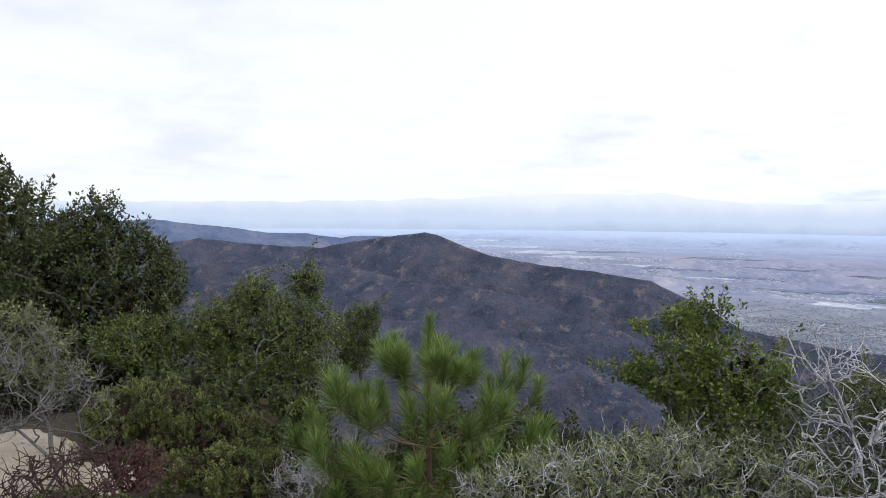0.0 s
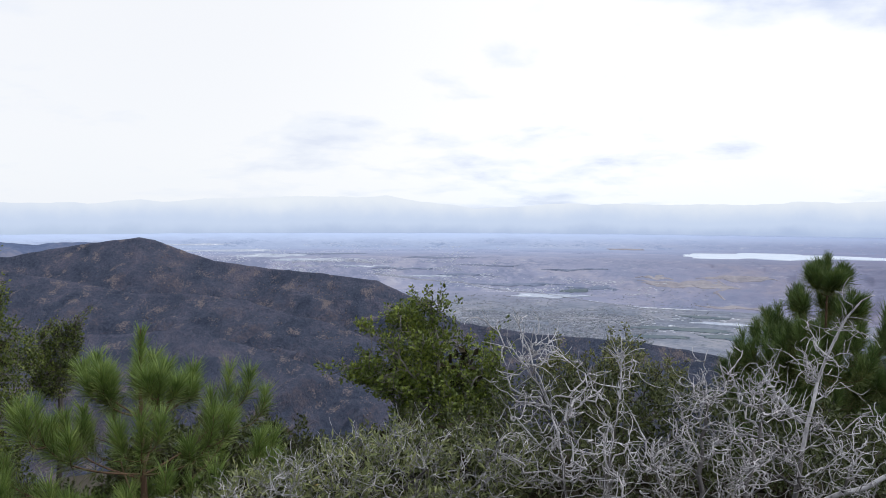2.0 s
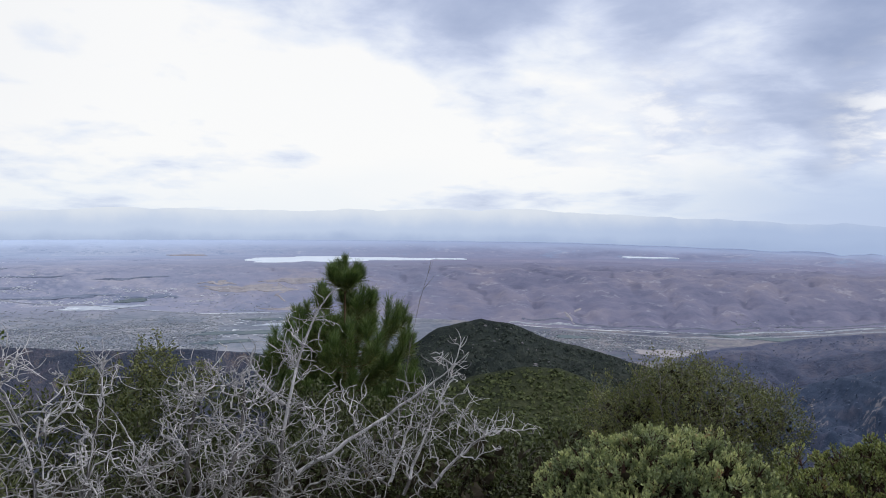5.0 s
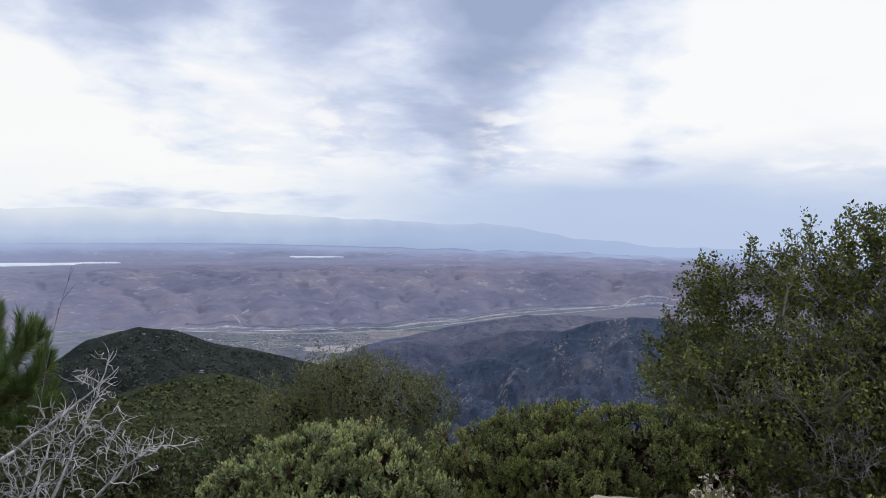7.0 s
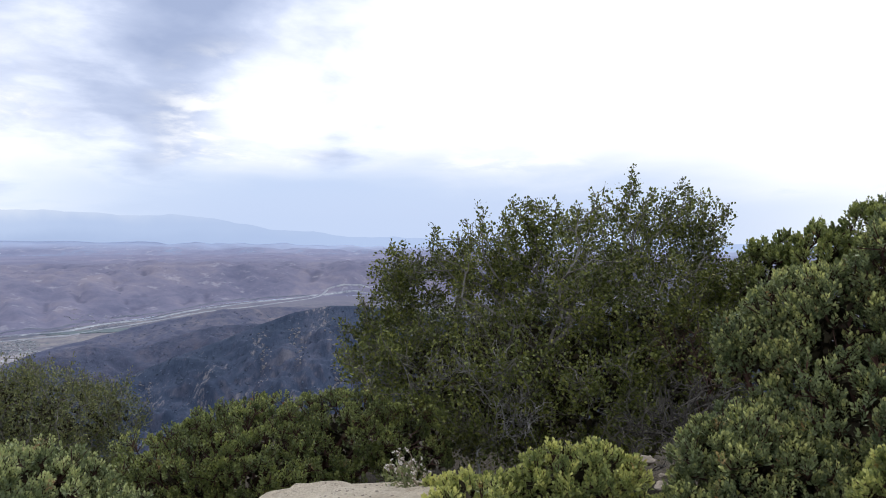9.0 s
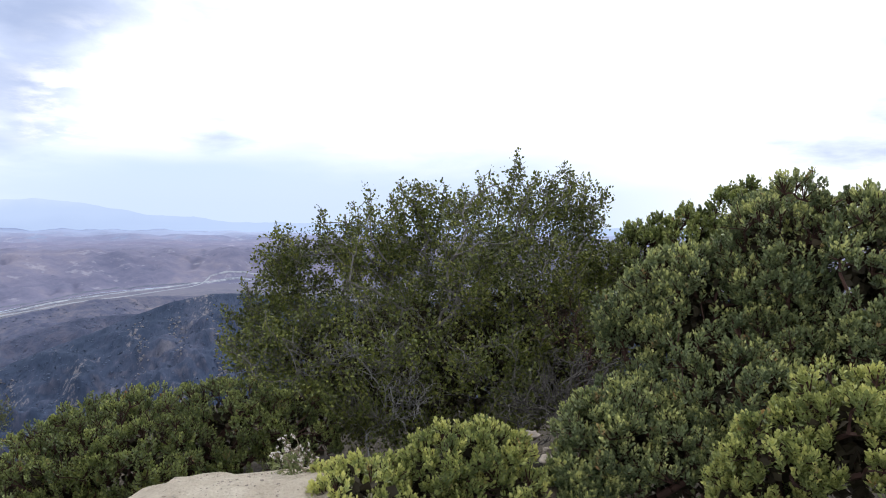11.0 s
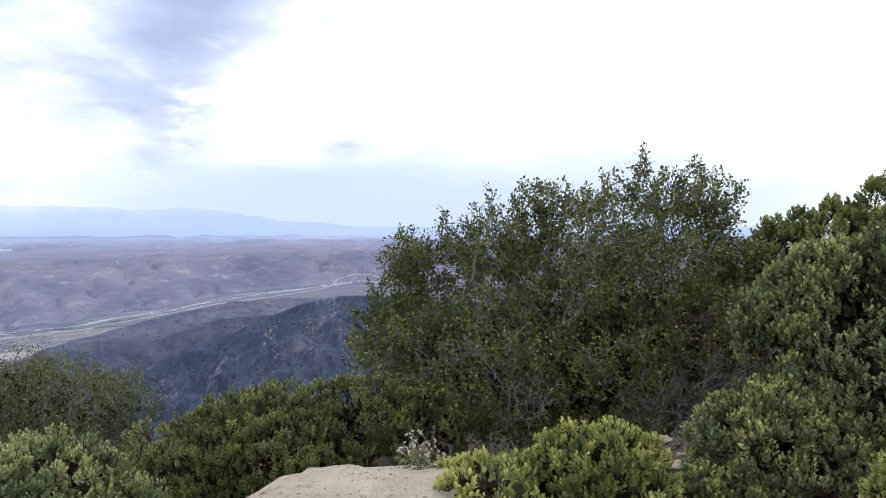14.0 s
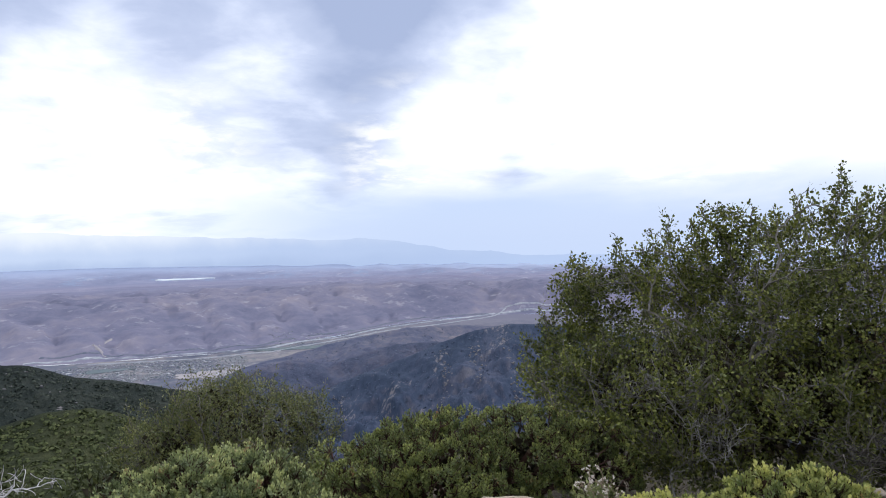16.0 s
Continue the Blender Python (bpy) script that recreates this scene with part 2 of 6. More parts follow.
MANZANITA_BARK = bark_material("manzanita_bark", (0.028, 0.017, 0.015), (0.085, 0.046, 0.036))
PINE_BARK = bark_material("pine_bark", (0.06, 0.040, 0.028), (0.20, 0.125, 0.08))
RED_TWIG = bark_material("dry_red_twig", (0.022, 0.016, 0.015), (0.09, 0.055, 0.048))
STEM = bark_material("dry_stem", (0.14, 0.10, 0.07), (0.32, 0.26, 0.2))


def sand_material():
    m, n = material("granite_sand")
    place = n.put("ShaderNodeNewGeometry").outputs["Position"]
    broad, grit, fine = n.noise(place, 1.3, 5.0), n.noise(place, 60.0, 5.0, 0.7), n.noise(place, 9.0, 6.0, 0.6)
    value = n.math("ADD", n.math("MULTIPLY", broad, 0.4), n.math("MULTIPLY_ADD", grit, 0.25, n.math("MULTIPLY", fine, 0.35)))
    colour = n.ramp(value, [(0.30, (0.33, 0.27, 0.20)), (0.48, (0.54, 0.465, 0.365)), (0.62, (0.69, 0.615, 0.50))])
    pits = n.noise(place, 22.0, 4.0, 0.6)
    colour = n.mix(n.smooth(pits, 0.60, 0.70), colour, (0.20, 0.155, 0.11))
    finish(n, colour, 0.9, n.math("ADD", grit, n.math("MULTIPLY", n.math("ADD", fine, pits), 2.0)), 0.8, 0.04, spec=0.2)
    return m


def litter_material():
    m, n = material("leaf_litter_and_grit")
    place = n.put("ShaderNodeNewGeometry").outputs["Position"]
    broad, grit = n.noise(place, 0.8, 5.0), n.noise(place, 28.0, 6.0, 0.7)
    value = n.math("ADD", n.math("MULTIPLY", broad, 0.45), n.math("MULTIPLY", grit, 0.55))
    colour = n.ramp(value, [(0.36, (0.026, 0.022, 0.016)), (0.54, (0.060, 0.050, 0.036)), (0.72, (0.20, 0.165, 0.125))])
    finish(n, colour, 0.95, grit, 0.8, 0.03, spec=0.15)
    return m


def water_material():
    m, n = material("pale_lake_water")
    place = n.put("ShaderNodeNewGeometry").outputs["Position"]
    colour = n.ramp(n.noise(place, 0.02, 3.0), [(0.4, (0.66, 0.73, 0.82)), (0.6, (0.74, 0.80, 0.88))])
    finish(n, colour, 0.35, spec=0.5)
    return m


SAND, LITTER, WATER = sand_material(), litter_material(), water_material()
# Mountains, ridges and river trees below have haze blue put into their colours.
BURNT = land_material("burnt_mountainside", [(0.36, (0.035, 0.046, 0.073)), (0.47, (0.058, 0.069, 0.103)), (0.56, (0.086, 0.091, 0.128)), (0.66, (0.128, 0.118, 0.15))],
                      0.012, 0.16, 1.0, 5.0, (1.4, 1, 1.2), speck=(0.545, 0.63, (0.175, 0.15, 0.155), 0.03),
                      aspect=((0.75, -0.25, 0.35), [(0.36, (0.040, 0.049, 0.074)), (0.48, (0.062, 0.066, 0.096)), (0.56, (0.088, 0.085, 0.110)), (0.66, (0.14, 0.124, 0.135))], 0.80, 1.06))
BLUE_HILL = land_material("hazed_far_hill", [(0.36, (0.085, 0.115, 0.20)), (0.5, (0.12, 0.155, 0.255)), (0.66, (0.20, 0.21, 0.28))], 0.006, 0.04, 0.6, 8.0)
LOW_SPUR = land_material("hazed_scrub_spur", [(0.34, (0.045, 0.058, 0.095)), (0.50, (0.075, 0.088, 0.14)), (0.62, (0.115, 0.115, 0.16)), (0.75, (0.15, 0.145, 0.18))], 0.01, 0.07, 0.9, 5.0)
FOOTHILL = land_material("hazed_scrub_foothill", [(0.36, (0.070, 0.085, 0.142)), (0.48, (0.102, 0.112, 0.172)), (0.58, (0.150, 0.148, 0.195)), (0.68, (0.23, 0.21, 0.23))], 0.008, 0.05, 0.9, 5.0)
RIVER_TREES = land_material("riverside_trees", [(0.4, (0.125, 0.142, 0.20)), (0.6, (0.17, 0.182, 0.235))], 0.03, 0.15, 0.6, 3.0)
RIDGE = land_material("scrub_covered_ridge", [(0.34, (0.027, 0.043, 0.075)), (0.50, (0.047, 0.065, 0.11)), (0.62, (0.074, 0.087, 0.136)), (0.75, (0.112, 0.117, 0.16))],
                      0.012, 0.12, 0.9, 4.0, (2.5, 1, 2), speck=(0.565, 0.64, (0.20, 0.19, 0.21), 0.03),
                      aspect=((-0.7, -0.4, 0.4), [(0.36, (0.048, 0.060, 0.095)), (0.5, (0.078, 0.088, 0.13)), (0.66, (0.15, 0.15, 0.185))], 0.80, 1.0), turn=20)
CHAPARRAL = land_material("green_chaparral", [(0.35, (0.022, 0.028, 0.017)), (0.5, (0.040, 0.048, 0.025)), (0.66, (0.072, 0.078, 0.038))], 0.03, 0.35, 0.9, 2.0)
DUSKY = land_material("dusky_chaparral", [(0.35, (0.017, 0.023, 0.023)), (0.5, (0.029, 0.037, 0.034)), (0.66, (0.05, 0.056, 0.047))], 0.03, 0.35, 0.9, 2.0)


def hazed_cover_material(name, west, east, start, end, broad, fine, strength, distance, speck=None, gully=None, beyond=None, mottle=None):
    """Far land whose ground cover changes towards the east, with haze painted in that pales it far out."""
    m, n = material(name)
    place = n.put("ShaderNodeNewGeometry").outputs["Position"]
    sep = n.put("ShaderNodeSeparateXYZ", in_0=place)
    a, b = n.noise(place, broad, 6.0, 0.6, 0.5), n.noise(place, fine, 6.0, 0.68)
    value = n.math("ADD", n.math("MULTIPLY", a, 0.65), n.math("MULTIPLY", b, 0.35))
    slant = n.math("MULTIPLY_ADD", n.math("SUBTRACT", a, 0.5), 0.5, n.math("DIVIDE", sep.outputs[0], n.math("MAXIMUM", sep.outputs[1], 200.0)))
    colour = n.mix(n.smooth(slant, start, end), n.ramp(value, west), n.ramp(value, east))
    if gully:
        grown = n.put("ShaderNodeAttribute")
        grown.attribute_name = "scrub"
        colour = n.mix(n.math("MULTIPLY", n.smooth(n.math("MULTIPLY_ADD", n.math("SUBTRACT", b, 0.5), 0.9, grown.outputs["Fac"]), 0.25, 0.9), 0.5), colour, gully)
    if speck:
        low, high, tint, where = speck
        mask = n.smooth(n.math("ADD", n.math("MULTIPLY", n.noise(place, where, 3.0), 0.5), n.math("MULTIPLY", n.noise(place, where * 7, 6.0, 0.72), 0.5)), low, high)
        colour = n.mix(n.math("MULTIPLY", mask, 0.75), colour, tint)
    # scattered pale plots and bare ground
    plots = n.smooth(n.math("ADD", n.math("MULTIPLY", n.noise(place, 0.009, 2.0), 0.5), n.math("MULTIPLY", n.noise(place, 0.03, 3.0, 0.6), 0.5)), 0.56, 0.66)
    colour = n.mix(n.math("MULTIPLY", plots, 0.3), colour, n.mix(0.55, colour, (0.75, 0.74, 0.76)))
    if mottle:
        # dark trees and built-up blocks in the west
        spread = n.math("ADD", n.math("MULTIPLY", n.noise(place, 0.0045, 3.0, 0.6, 0.5), 0.55), n.math("MULTIPLY", n.noise(place, 0.035, 4.0, 0.65), 0.45))
        cover = n.math("MULTIPLY", n.smooth(spread, 0.49, 0.60), n.math("SUBTRACT", 1.0, n.smooth(slant, start, end)))
        colour = n.mix(n.math("MULTIPLY", cover, 0.7), colour, mottle)
    # painted haze: colour fades to pale blue with distance
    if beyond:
        inner, outer, haze_west, haze_east = beyond
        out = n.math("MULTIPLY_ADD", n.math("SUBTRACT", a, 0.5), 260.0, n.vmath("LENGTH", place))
        colour = n.mix(n.smooth(out, inner, outer), colour, n.mix(n.smooth(slant, start, end), haze_west, haze_east))
    finish(n, colour, 0.95, b, strength, distance, spec=0.1)
    return m


# Haze is painted in: these ground colours turn bluer and paler outward.
VALLEY = hazed_cover_material("valley_floor", [(0.38, (0.15, 0.18, 0.235)), (0.48, (0.22, 0.24, 0.295)), (0.60, (0.33, 0.335, 0.37))],
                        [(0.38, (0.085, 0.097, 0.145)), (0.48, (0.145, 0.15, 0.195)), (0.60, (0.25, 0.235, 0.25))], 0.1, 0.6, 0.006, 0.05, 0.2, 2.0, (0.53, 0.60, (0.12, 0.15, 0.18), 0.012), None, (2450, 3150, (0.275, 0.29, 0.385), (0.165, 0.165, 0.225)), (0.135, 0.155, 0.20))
BROWN = hazed_cover_material("dry_brown_hills", [(0.36, (0.235, 0.26, 0.36)), (0.5, (0.295, 0.31, 0.415)), (0.64, (0.39, 0.385, 0.455))],
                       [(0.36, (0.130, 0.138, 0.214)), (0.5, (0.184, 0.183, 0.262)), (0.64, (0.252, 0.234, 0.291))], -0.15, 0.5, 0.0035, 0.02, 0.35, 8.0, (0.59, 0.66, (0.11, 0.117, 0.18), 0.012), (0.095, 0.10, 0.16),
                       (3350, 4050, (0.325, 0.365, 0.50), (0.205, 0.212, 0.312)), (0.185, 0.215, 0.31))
PLATEAU = hazed_cover_material("dry_plateau", [(0.36, (0.29, 0.33, 0.465)), (0.5, (0.335, 0.375, 0.52)), (0.64, (0.41, 0.435, 0.56))],
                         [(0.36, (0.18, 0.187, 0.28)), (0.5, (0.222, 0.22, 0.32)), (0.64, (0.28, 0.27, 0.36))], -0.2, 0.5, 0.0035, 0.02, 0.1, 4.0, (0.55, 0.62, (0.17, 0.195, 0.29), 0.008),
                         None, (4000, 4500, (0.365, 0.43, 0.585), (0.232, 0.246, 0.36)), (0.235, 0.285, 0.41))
PLAIN = hazed_cover_material("far_plain", [(0.36, (0.33, 0.39, 0.54)), (0.5, (0.37, 0.435, 0.585)), (0.66, (0.44, 0.50, 0.63))],
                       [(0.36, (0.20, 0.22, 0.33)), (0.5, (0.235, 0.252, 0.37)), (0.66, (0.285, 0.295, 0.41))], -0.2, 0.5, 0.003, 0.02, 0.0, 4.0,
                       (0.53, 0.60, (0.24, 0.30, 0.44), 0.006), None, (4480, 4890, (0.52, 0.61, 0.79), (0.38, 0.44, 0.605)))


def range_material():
    """The farthest mountains as a glowing backdrop, with haze painted into its colours."""
    m, n = material("glowing_haze_range")
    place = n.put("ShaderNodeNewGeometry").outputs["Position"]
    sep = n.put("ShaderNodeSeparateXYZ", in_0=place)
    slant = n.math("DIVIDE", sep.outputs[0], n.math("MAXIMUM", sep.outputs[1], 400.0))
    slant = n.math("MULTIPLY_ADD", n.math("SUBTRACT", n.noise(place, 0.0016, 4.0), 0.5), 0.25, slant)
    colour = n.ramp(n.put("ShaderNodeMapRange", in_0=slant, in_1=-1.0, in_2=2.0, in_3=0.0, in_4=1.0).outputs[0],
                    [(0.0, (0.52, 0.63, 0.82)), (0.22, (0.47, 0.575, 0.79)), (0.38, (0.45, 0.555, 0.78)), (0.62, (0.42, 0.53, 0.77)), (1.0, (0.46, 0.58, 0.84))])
    # the painted haze pales upward until the glow nears the sky's colour
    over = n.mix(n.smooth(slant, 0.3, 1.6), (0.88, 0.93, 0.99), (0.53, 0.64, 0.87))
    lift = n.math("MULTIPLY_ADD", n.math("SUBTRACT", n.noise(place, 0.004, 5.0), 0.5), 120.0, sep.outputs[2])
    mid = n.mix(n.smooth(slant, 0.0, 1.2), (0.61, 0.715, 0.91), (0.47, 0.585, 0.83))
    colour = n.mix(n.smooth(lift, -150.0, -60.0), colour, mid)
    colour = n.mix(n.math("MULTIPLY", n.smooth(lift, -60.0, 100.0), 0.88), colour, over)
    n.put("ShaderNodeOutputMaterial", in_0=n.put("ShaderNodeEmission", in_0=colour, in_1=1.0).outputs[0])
    return m


RANGE = range_material()
# Valley and plain surfaces have haze blue mixed into their own colours.
TAN = land_material("tan_bare_field", [(0.4, (0.285, 0.27, 0.30)), (0.6, (0.375, 0.352, 0.362))], 0.01, 0.06, 0.2, 1.0)
PALE = land_material("pale_gravel", [(0.4, (0.21, 0.225, 0.28)), (0.6, (0.33, 0.345, 0.39))], 0.02, 0.1, 0.2, 1.0)
GRAVEL = land_material("bright_river_gravel", [(0.42, (0.18, 0.195, 0.25)), (0.5, (0.29, 0.31, 0.365)), (0.62, (0.47, 0.495, 0.54))], 0.02, 0.1, 0.2, 1.0)
CONCRETE = land_material("bright_concrete_road", [(0.4, (0.25, 0.265, 0.315)), (0.6, (0.38, 0.395, 0.44))], 0.02, 0.1, 0.2, 1.0)
FAR_TREES = land_material("hazed_far_trees", [(0.4, (0.17, 0.205, 0.285)), (0.6, (0.235, 0.265, 0.35))], 0.03, 0.15, 0.1, 1.0)
WHITE_LOT = land_material("pale_roofs_and_lots", [(0.40, (0.34, 0.38, 0.48)), (0.55, (0.52, 0.56, 0.63)), (0.66, (0.80, 0.84, 0.88))], 0.012, 0.05, 0.2, 1.0)
GREEN_FIELD = land_material("dull_green_field", [(0.4, (0.11, 0.145, 0.175)), (0.6, (0.17, 0.205, 0.215))], 0.02, 0.1, 0.2, 1.0)
ROCK = land_material("weathered_granite", [(0.35, (0.20, 0.17, 0.14)), (0.5, (0.36, 0.31, 0.26)), (0.65, (0.52, 0.46, 0.39))], 1.5, 18.0, 0.5, 0.03)
BURNT_CRAG = land_material("weathered_brown_crag", [(0.4, (0.092, 0.088, 0.105)), (0.6, (0.175, 0.152, 0.155))], 0.05, 0.5, 0.5, 0.5)
CRAG = land_material("far_pale_rock", [(0.4, (0.15, 0.148, 0.165)), (0.6, (0.255, 0.243, 0.25))], 0.05, 0.5, 0.5, 0.5)


def house_material():
    m, n = material("house_walls_and_roofs")
    island = n.put("ShaderNodeNewGeometry").outputs["Random Per Island"]
    place = n.put("ShaderNodeNewGeometry").outputs["Position"]
    value = n.math("MULTIPLY_ADD", n.noise(place, 0.4, 2.0), 0.15, island)
    colour = n.ramp(value, [(0.0, (0.18, 0.195, 0.235)), (0.5, (0.235, 0.245, 0.28)), (0.92, (0.30, 0.305, 0.335)), (1.0, (0.42, 0.44, 0.48))])
    finish(n, colour, 0.8, spec=0.2)
    return m


HOUSE = house_material()
BRIGHT_ROOF = land_material("far_pale_roofs", [(0.35, (0.48, 0.51, 0.59)), (0.5, (0.62, 0.65, 0.71)), (0.65, (0.80, 0.82, 0.85))], 0.03, 0.3, 0.1, 1.0)


# ---------------------------------------------------------------- mesh helpers
def mesh_from(name, verts, faces, mats, smooth=False):
    """A mesh from an array of places and an array (or list of arrays) of faces."""
    me = bpy.data.meshes.new(name)
    verts = np.asarray(verts, np.float32)
    sets = [np.asarray(f, np.int32) for f in (faces if isinstance(faces, list) else [faces]) if len(f)]
    loops = np.concatenate([f.ravel() for f in sets])
    sizes = np.concatenate([np.full(len(f), f.shape[1], np.int32) for f in sets])
    me.vertices.add(len(verts))
    me.vertices.foreach_set("co", verts.ravel())
    me.loops.add(len(loops))
    me.loops.foreach_set("vertex_index", loops)
    me.polygons.add(len(sizes))
    me.polygons.foreach_set("loop_start", np.concatenate([[0], np.cumsum(sizes)[:-1]]).astype(np.int32))
    me.polygons.foreach_set("loop_total", sizes)
    me.polygons.foreach_set("use_smooth", np.full(len(sizes), smooth))
    me.update(calc_edges=True)
    me.validate()
    for m in mats:
        me.materials.append(m)
    return me


def part(name, mesh, parent, label="", kind=""):
    ob = new(name, mesh)
    ob.parent = parent
    return tagged(ob, label=label, kind=kind)


def thing(name, place, label, category, group="", kind=""):
    ob = new(name)
    ob.location = place
    return tagged(ob, label=label, category=category, group=group, kind=kind)


# ---------------------------------------------------------------- shape of the land
def steps(x, xs, ys):
    return np.interp(x, xs, ys)


FOOT_AZ = (-40, -25, -8, 2, 10, 19, 30, 39, 48, 54, 60, 66, 90)
FOOT_R = (3050, 3050, 3000, 2620, 2600, 2420, 2270, 2270, 2520, 2880, 3050, 3120, 3120)


def near_z(x, y):
    """The viewpoint's own hill: nearly level round the standing place, then ever steeper."""
    r, az = np.hypot(x, y), np.degrees(np.arctan2(x, y))
    d = np.maximum(r - 3.0, 0)
    steep = np.interp(az, (-90, -56, -46, 40, 52, 90), (0.10, 0.10, 0.36, 0.36, 0.16, 0.16))
    z = -steep * np.minimum(d, 27) - 0.004 * np.minimum(d, 27) ** 2 - 0.33 * np.maximum(d - 27, 0)
    z += 0.48 * np.exp(-((x - 3.3) ** 2 + (y - 0.6) ** 2) / 2.4)
    z += np.where(np.abs(az) > 90, 0.3 * d * np.clip((np.abs(az) - 90) / 60, 0, 1), 0) * (r < 400)
    return np.maximum(z, -330.0)


def foot(az):
    return steps(az, FOOT_AZ, FOOT_R)


def far_z(az, r):
    """Valley floor, the dry hills beyond, their plateau, and the plain up to the skyline."""
    rf = foot(az)
    rise = np.clip((r - rf) / (3450 - rf), 0, 1)
    rise = rise * rise * (3 - 2 * rise)
    edge = np.clip((r - 4350) / 550, 0, 1)
    skyline = steps(az, (-40, 5, 30, 52, 66), (-1.6, -1.55, -1.5, -1.9, -2.2))
    return -330 + 114 * rise + (216 + 4900 * np.tan(np.radians(skyline))) * edge


def fbm(x, y, scale, octaves=5, seed=0.0):
    flat = np.empty(x.size)
    for k, (a, b) in enumerate(zip(x.ravel() / scale, y.ravel() / scale)):
        flat[k] = noise.fractal((a, b, seed), 0.9, 2.1, octaves)
    return flat.reshape(x.shape)


def ridged(x, y, scale, octaves=4, seed=0.0):
    flat = np.empty(x.size)
    for k, (a, b) in enumerate(zip(x.ravel() / scale, y.ravel() / scale)):
        flat[k] = noise.ridged_multi_fractal((a, b, seed), 1.0, 2.1, octaves, 0.9, 2.0)
    return flat.reshape(x.shape)


def drainage(az, r):
    """How close each place of the dry hills lies to the line of a gully: broad ravines and their side branches."""
    u = az * 50.0 + 0.05 * r + 22 * fbm(az * 50.0, r * 0.4, 90, 3, 4.0)
    return ridged(u, r * 0.20, 170, 3, 3.0), ridged(u + 0.1 * r, r * 0.26, 60, 3, 8.0)


def relief(az, r, x, y):
    """Rounded knolls of the dry hills between narrow gullies; level round the reservoir."""
    lift = np.clip((r - foot(az)) / 200, 0, 1)
    fade = np.where((az > 1) & (az < 27), np.clip((3420 - r) / 150, 0, 1), np.clip((3900 - r) / 250, 0, 1))
    fade = np.where(az > 42, np.maximum(fade, np.clip((az - 42) / 8, 0, 0.6)), fade)
    strong = np.clip(0.3 + (az + 14) / 30, 0.3, 1.0) + np.clip((az - 24) / 10, 0, 0.6)
    ravines, branches = drainage(az, r)
    return lift * fade * strong * (15 * (0.8 - ravines) + 7 * (0.8 - branches) + 7 * fbm(x, y, 90, 5, 7.0))


def land_z(az, r):
    return np.where(r < 1500, near_z(r * np.sin(np.radians(az)), r * np.cos(np.radians(az))), far_z(az, r))


def ground_under(x, y):
    """Height of the far land, knolls and all."""
    az, r = np.degrees(np.arctan2(x, y)), np.hypot(x, y)
    return far_z(az, r) + relief(az, r, x, y) + 3 * fbm(x, y, 300, 3) * (r < foot(az))


def on_land(az, el):
    """Where a line of sight from the viewpoint meets the far land."""
    r = np.linspace(1500, 4890, 1400)
    gap = land_z(az, r) - (EYE + r * math.tan(radians(el)))
    hits = np.nonzero(gap > 0)[0]
    far = r[hits[0]] if len(hits) else 4880.0
    a = radians(az)
    return np.array([far * math.sin(a), far * math.cos(a), float(land_z(az, far))])


AZ_FINE = np.concatenate([np.arange(-180, -76, 6.0), np.arange(-76, 112, 0.4), np.arange(112, 180, 6.0), [180.0]])
AZ_NEAR = np.concatenate([np.arange(-180, 180, 2.0), [180.0]])


def grid_faces(rows, cols):
    i = np.arange(rows - 1)[:, None] * cols + np.arange(cols - 1)[None]
    i = i.ravel()
    return np.stack([i, i + cols, i + cols + 1, i + 1], -1)


def polar_sheet(name, azs, frac, inner, outer, height, mat, label, smooth=True, scrub=None):
    """A sheet of land between two rings; inner and outer give the rings' radii by direction."""
    az, s = np.meshgrid(azs, frac, indexing="ij")
    r = inner(az) + (outer(az) - inner(az)) * s
    x, y = r * np.sin(np.radians(az)), r * np.cos(np.radians(az))
    z = height(az, r, x, y)
    me = mesh_from(name, np.stack([x, y, z], -1).reshape(-1, 3), grid_faces(*az.shape)[:, ::-1], [mat], smooth)
    if scrub:
        me.attributes.new("scrub", "FLOAT", "POINT").data.foreach_set("value", scrub(az, r).astype(np.float32).ravel())
    return tagged(new(name, me), label=label, category="ground", kind="structure")


def ring(value):
    return lambda az: np.full(az.shape, float(value))


def near_height(az, r, x, y):
    return near_z(x, y) + 0.10 * fbm(x, y, 1.3, 5) * np.clip(r / 1.5, 0, 1) + 2.0 * fbm(x, y, 60, 4) * np.clip((r - 15) / 60, 0, 1)


polar_sheet("ground", AZ_NEAR, np.linspace(0, 1, 110) ** 3.2, ring(0.0), ring(1505), near_height, LITTER, "sandy hilltop ground with grit and dry leaf litter")
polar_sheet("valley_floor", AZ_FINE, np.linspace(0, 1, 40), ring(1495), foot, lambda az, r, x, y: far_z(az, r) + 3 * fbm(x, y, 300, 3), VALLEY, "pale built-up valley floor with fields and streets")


def gully_scrub(az, r):
    """Where scrub grows on the dry hills: along the gullies, less so towards the west."""
    ravines, branches = drainage(az, r)
    return np.clip((ravines - 1.06) / 0.14, 0, 1) * np.clip((az + 5) / 25, 0.2, 1) + 0.4 * np.clip((branches - 1.1) / 0.12, 0, 1)


def upland(az, r, x, y):
    """Low hills on the eastern plateau."""
    knolls = 16 * fbm(x, y, 170, 5, 5.0) * np.clip((az - 42) / 8, 0, 1) * np.clip((r - 3898) / 150, 0, 1)
    return far_z(az, r) + knolls + relief(az, np.minimum(r, 3898), x, y) * np.clip((4300 - r) / 400, 0, 1)


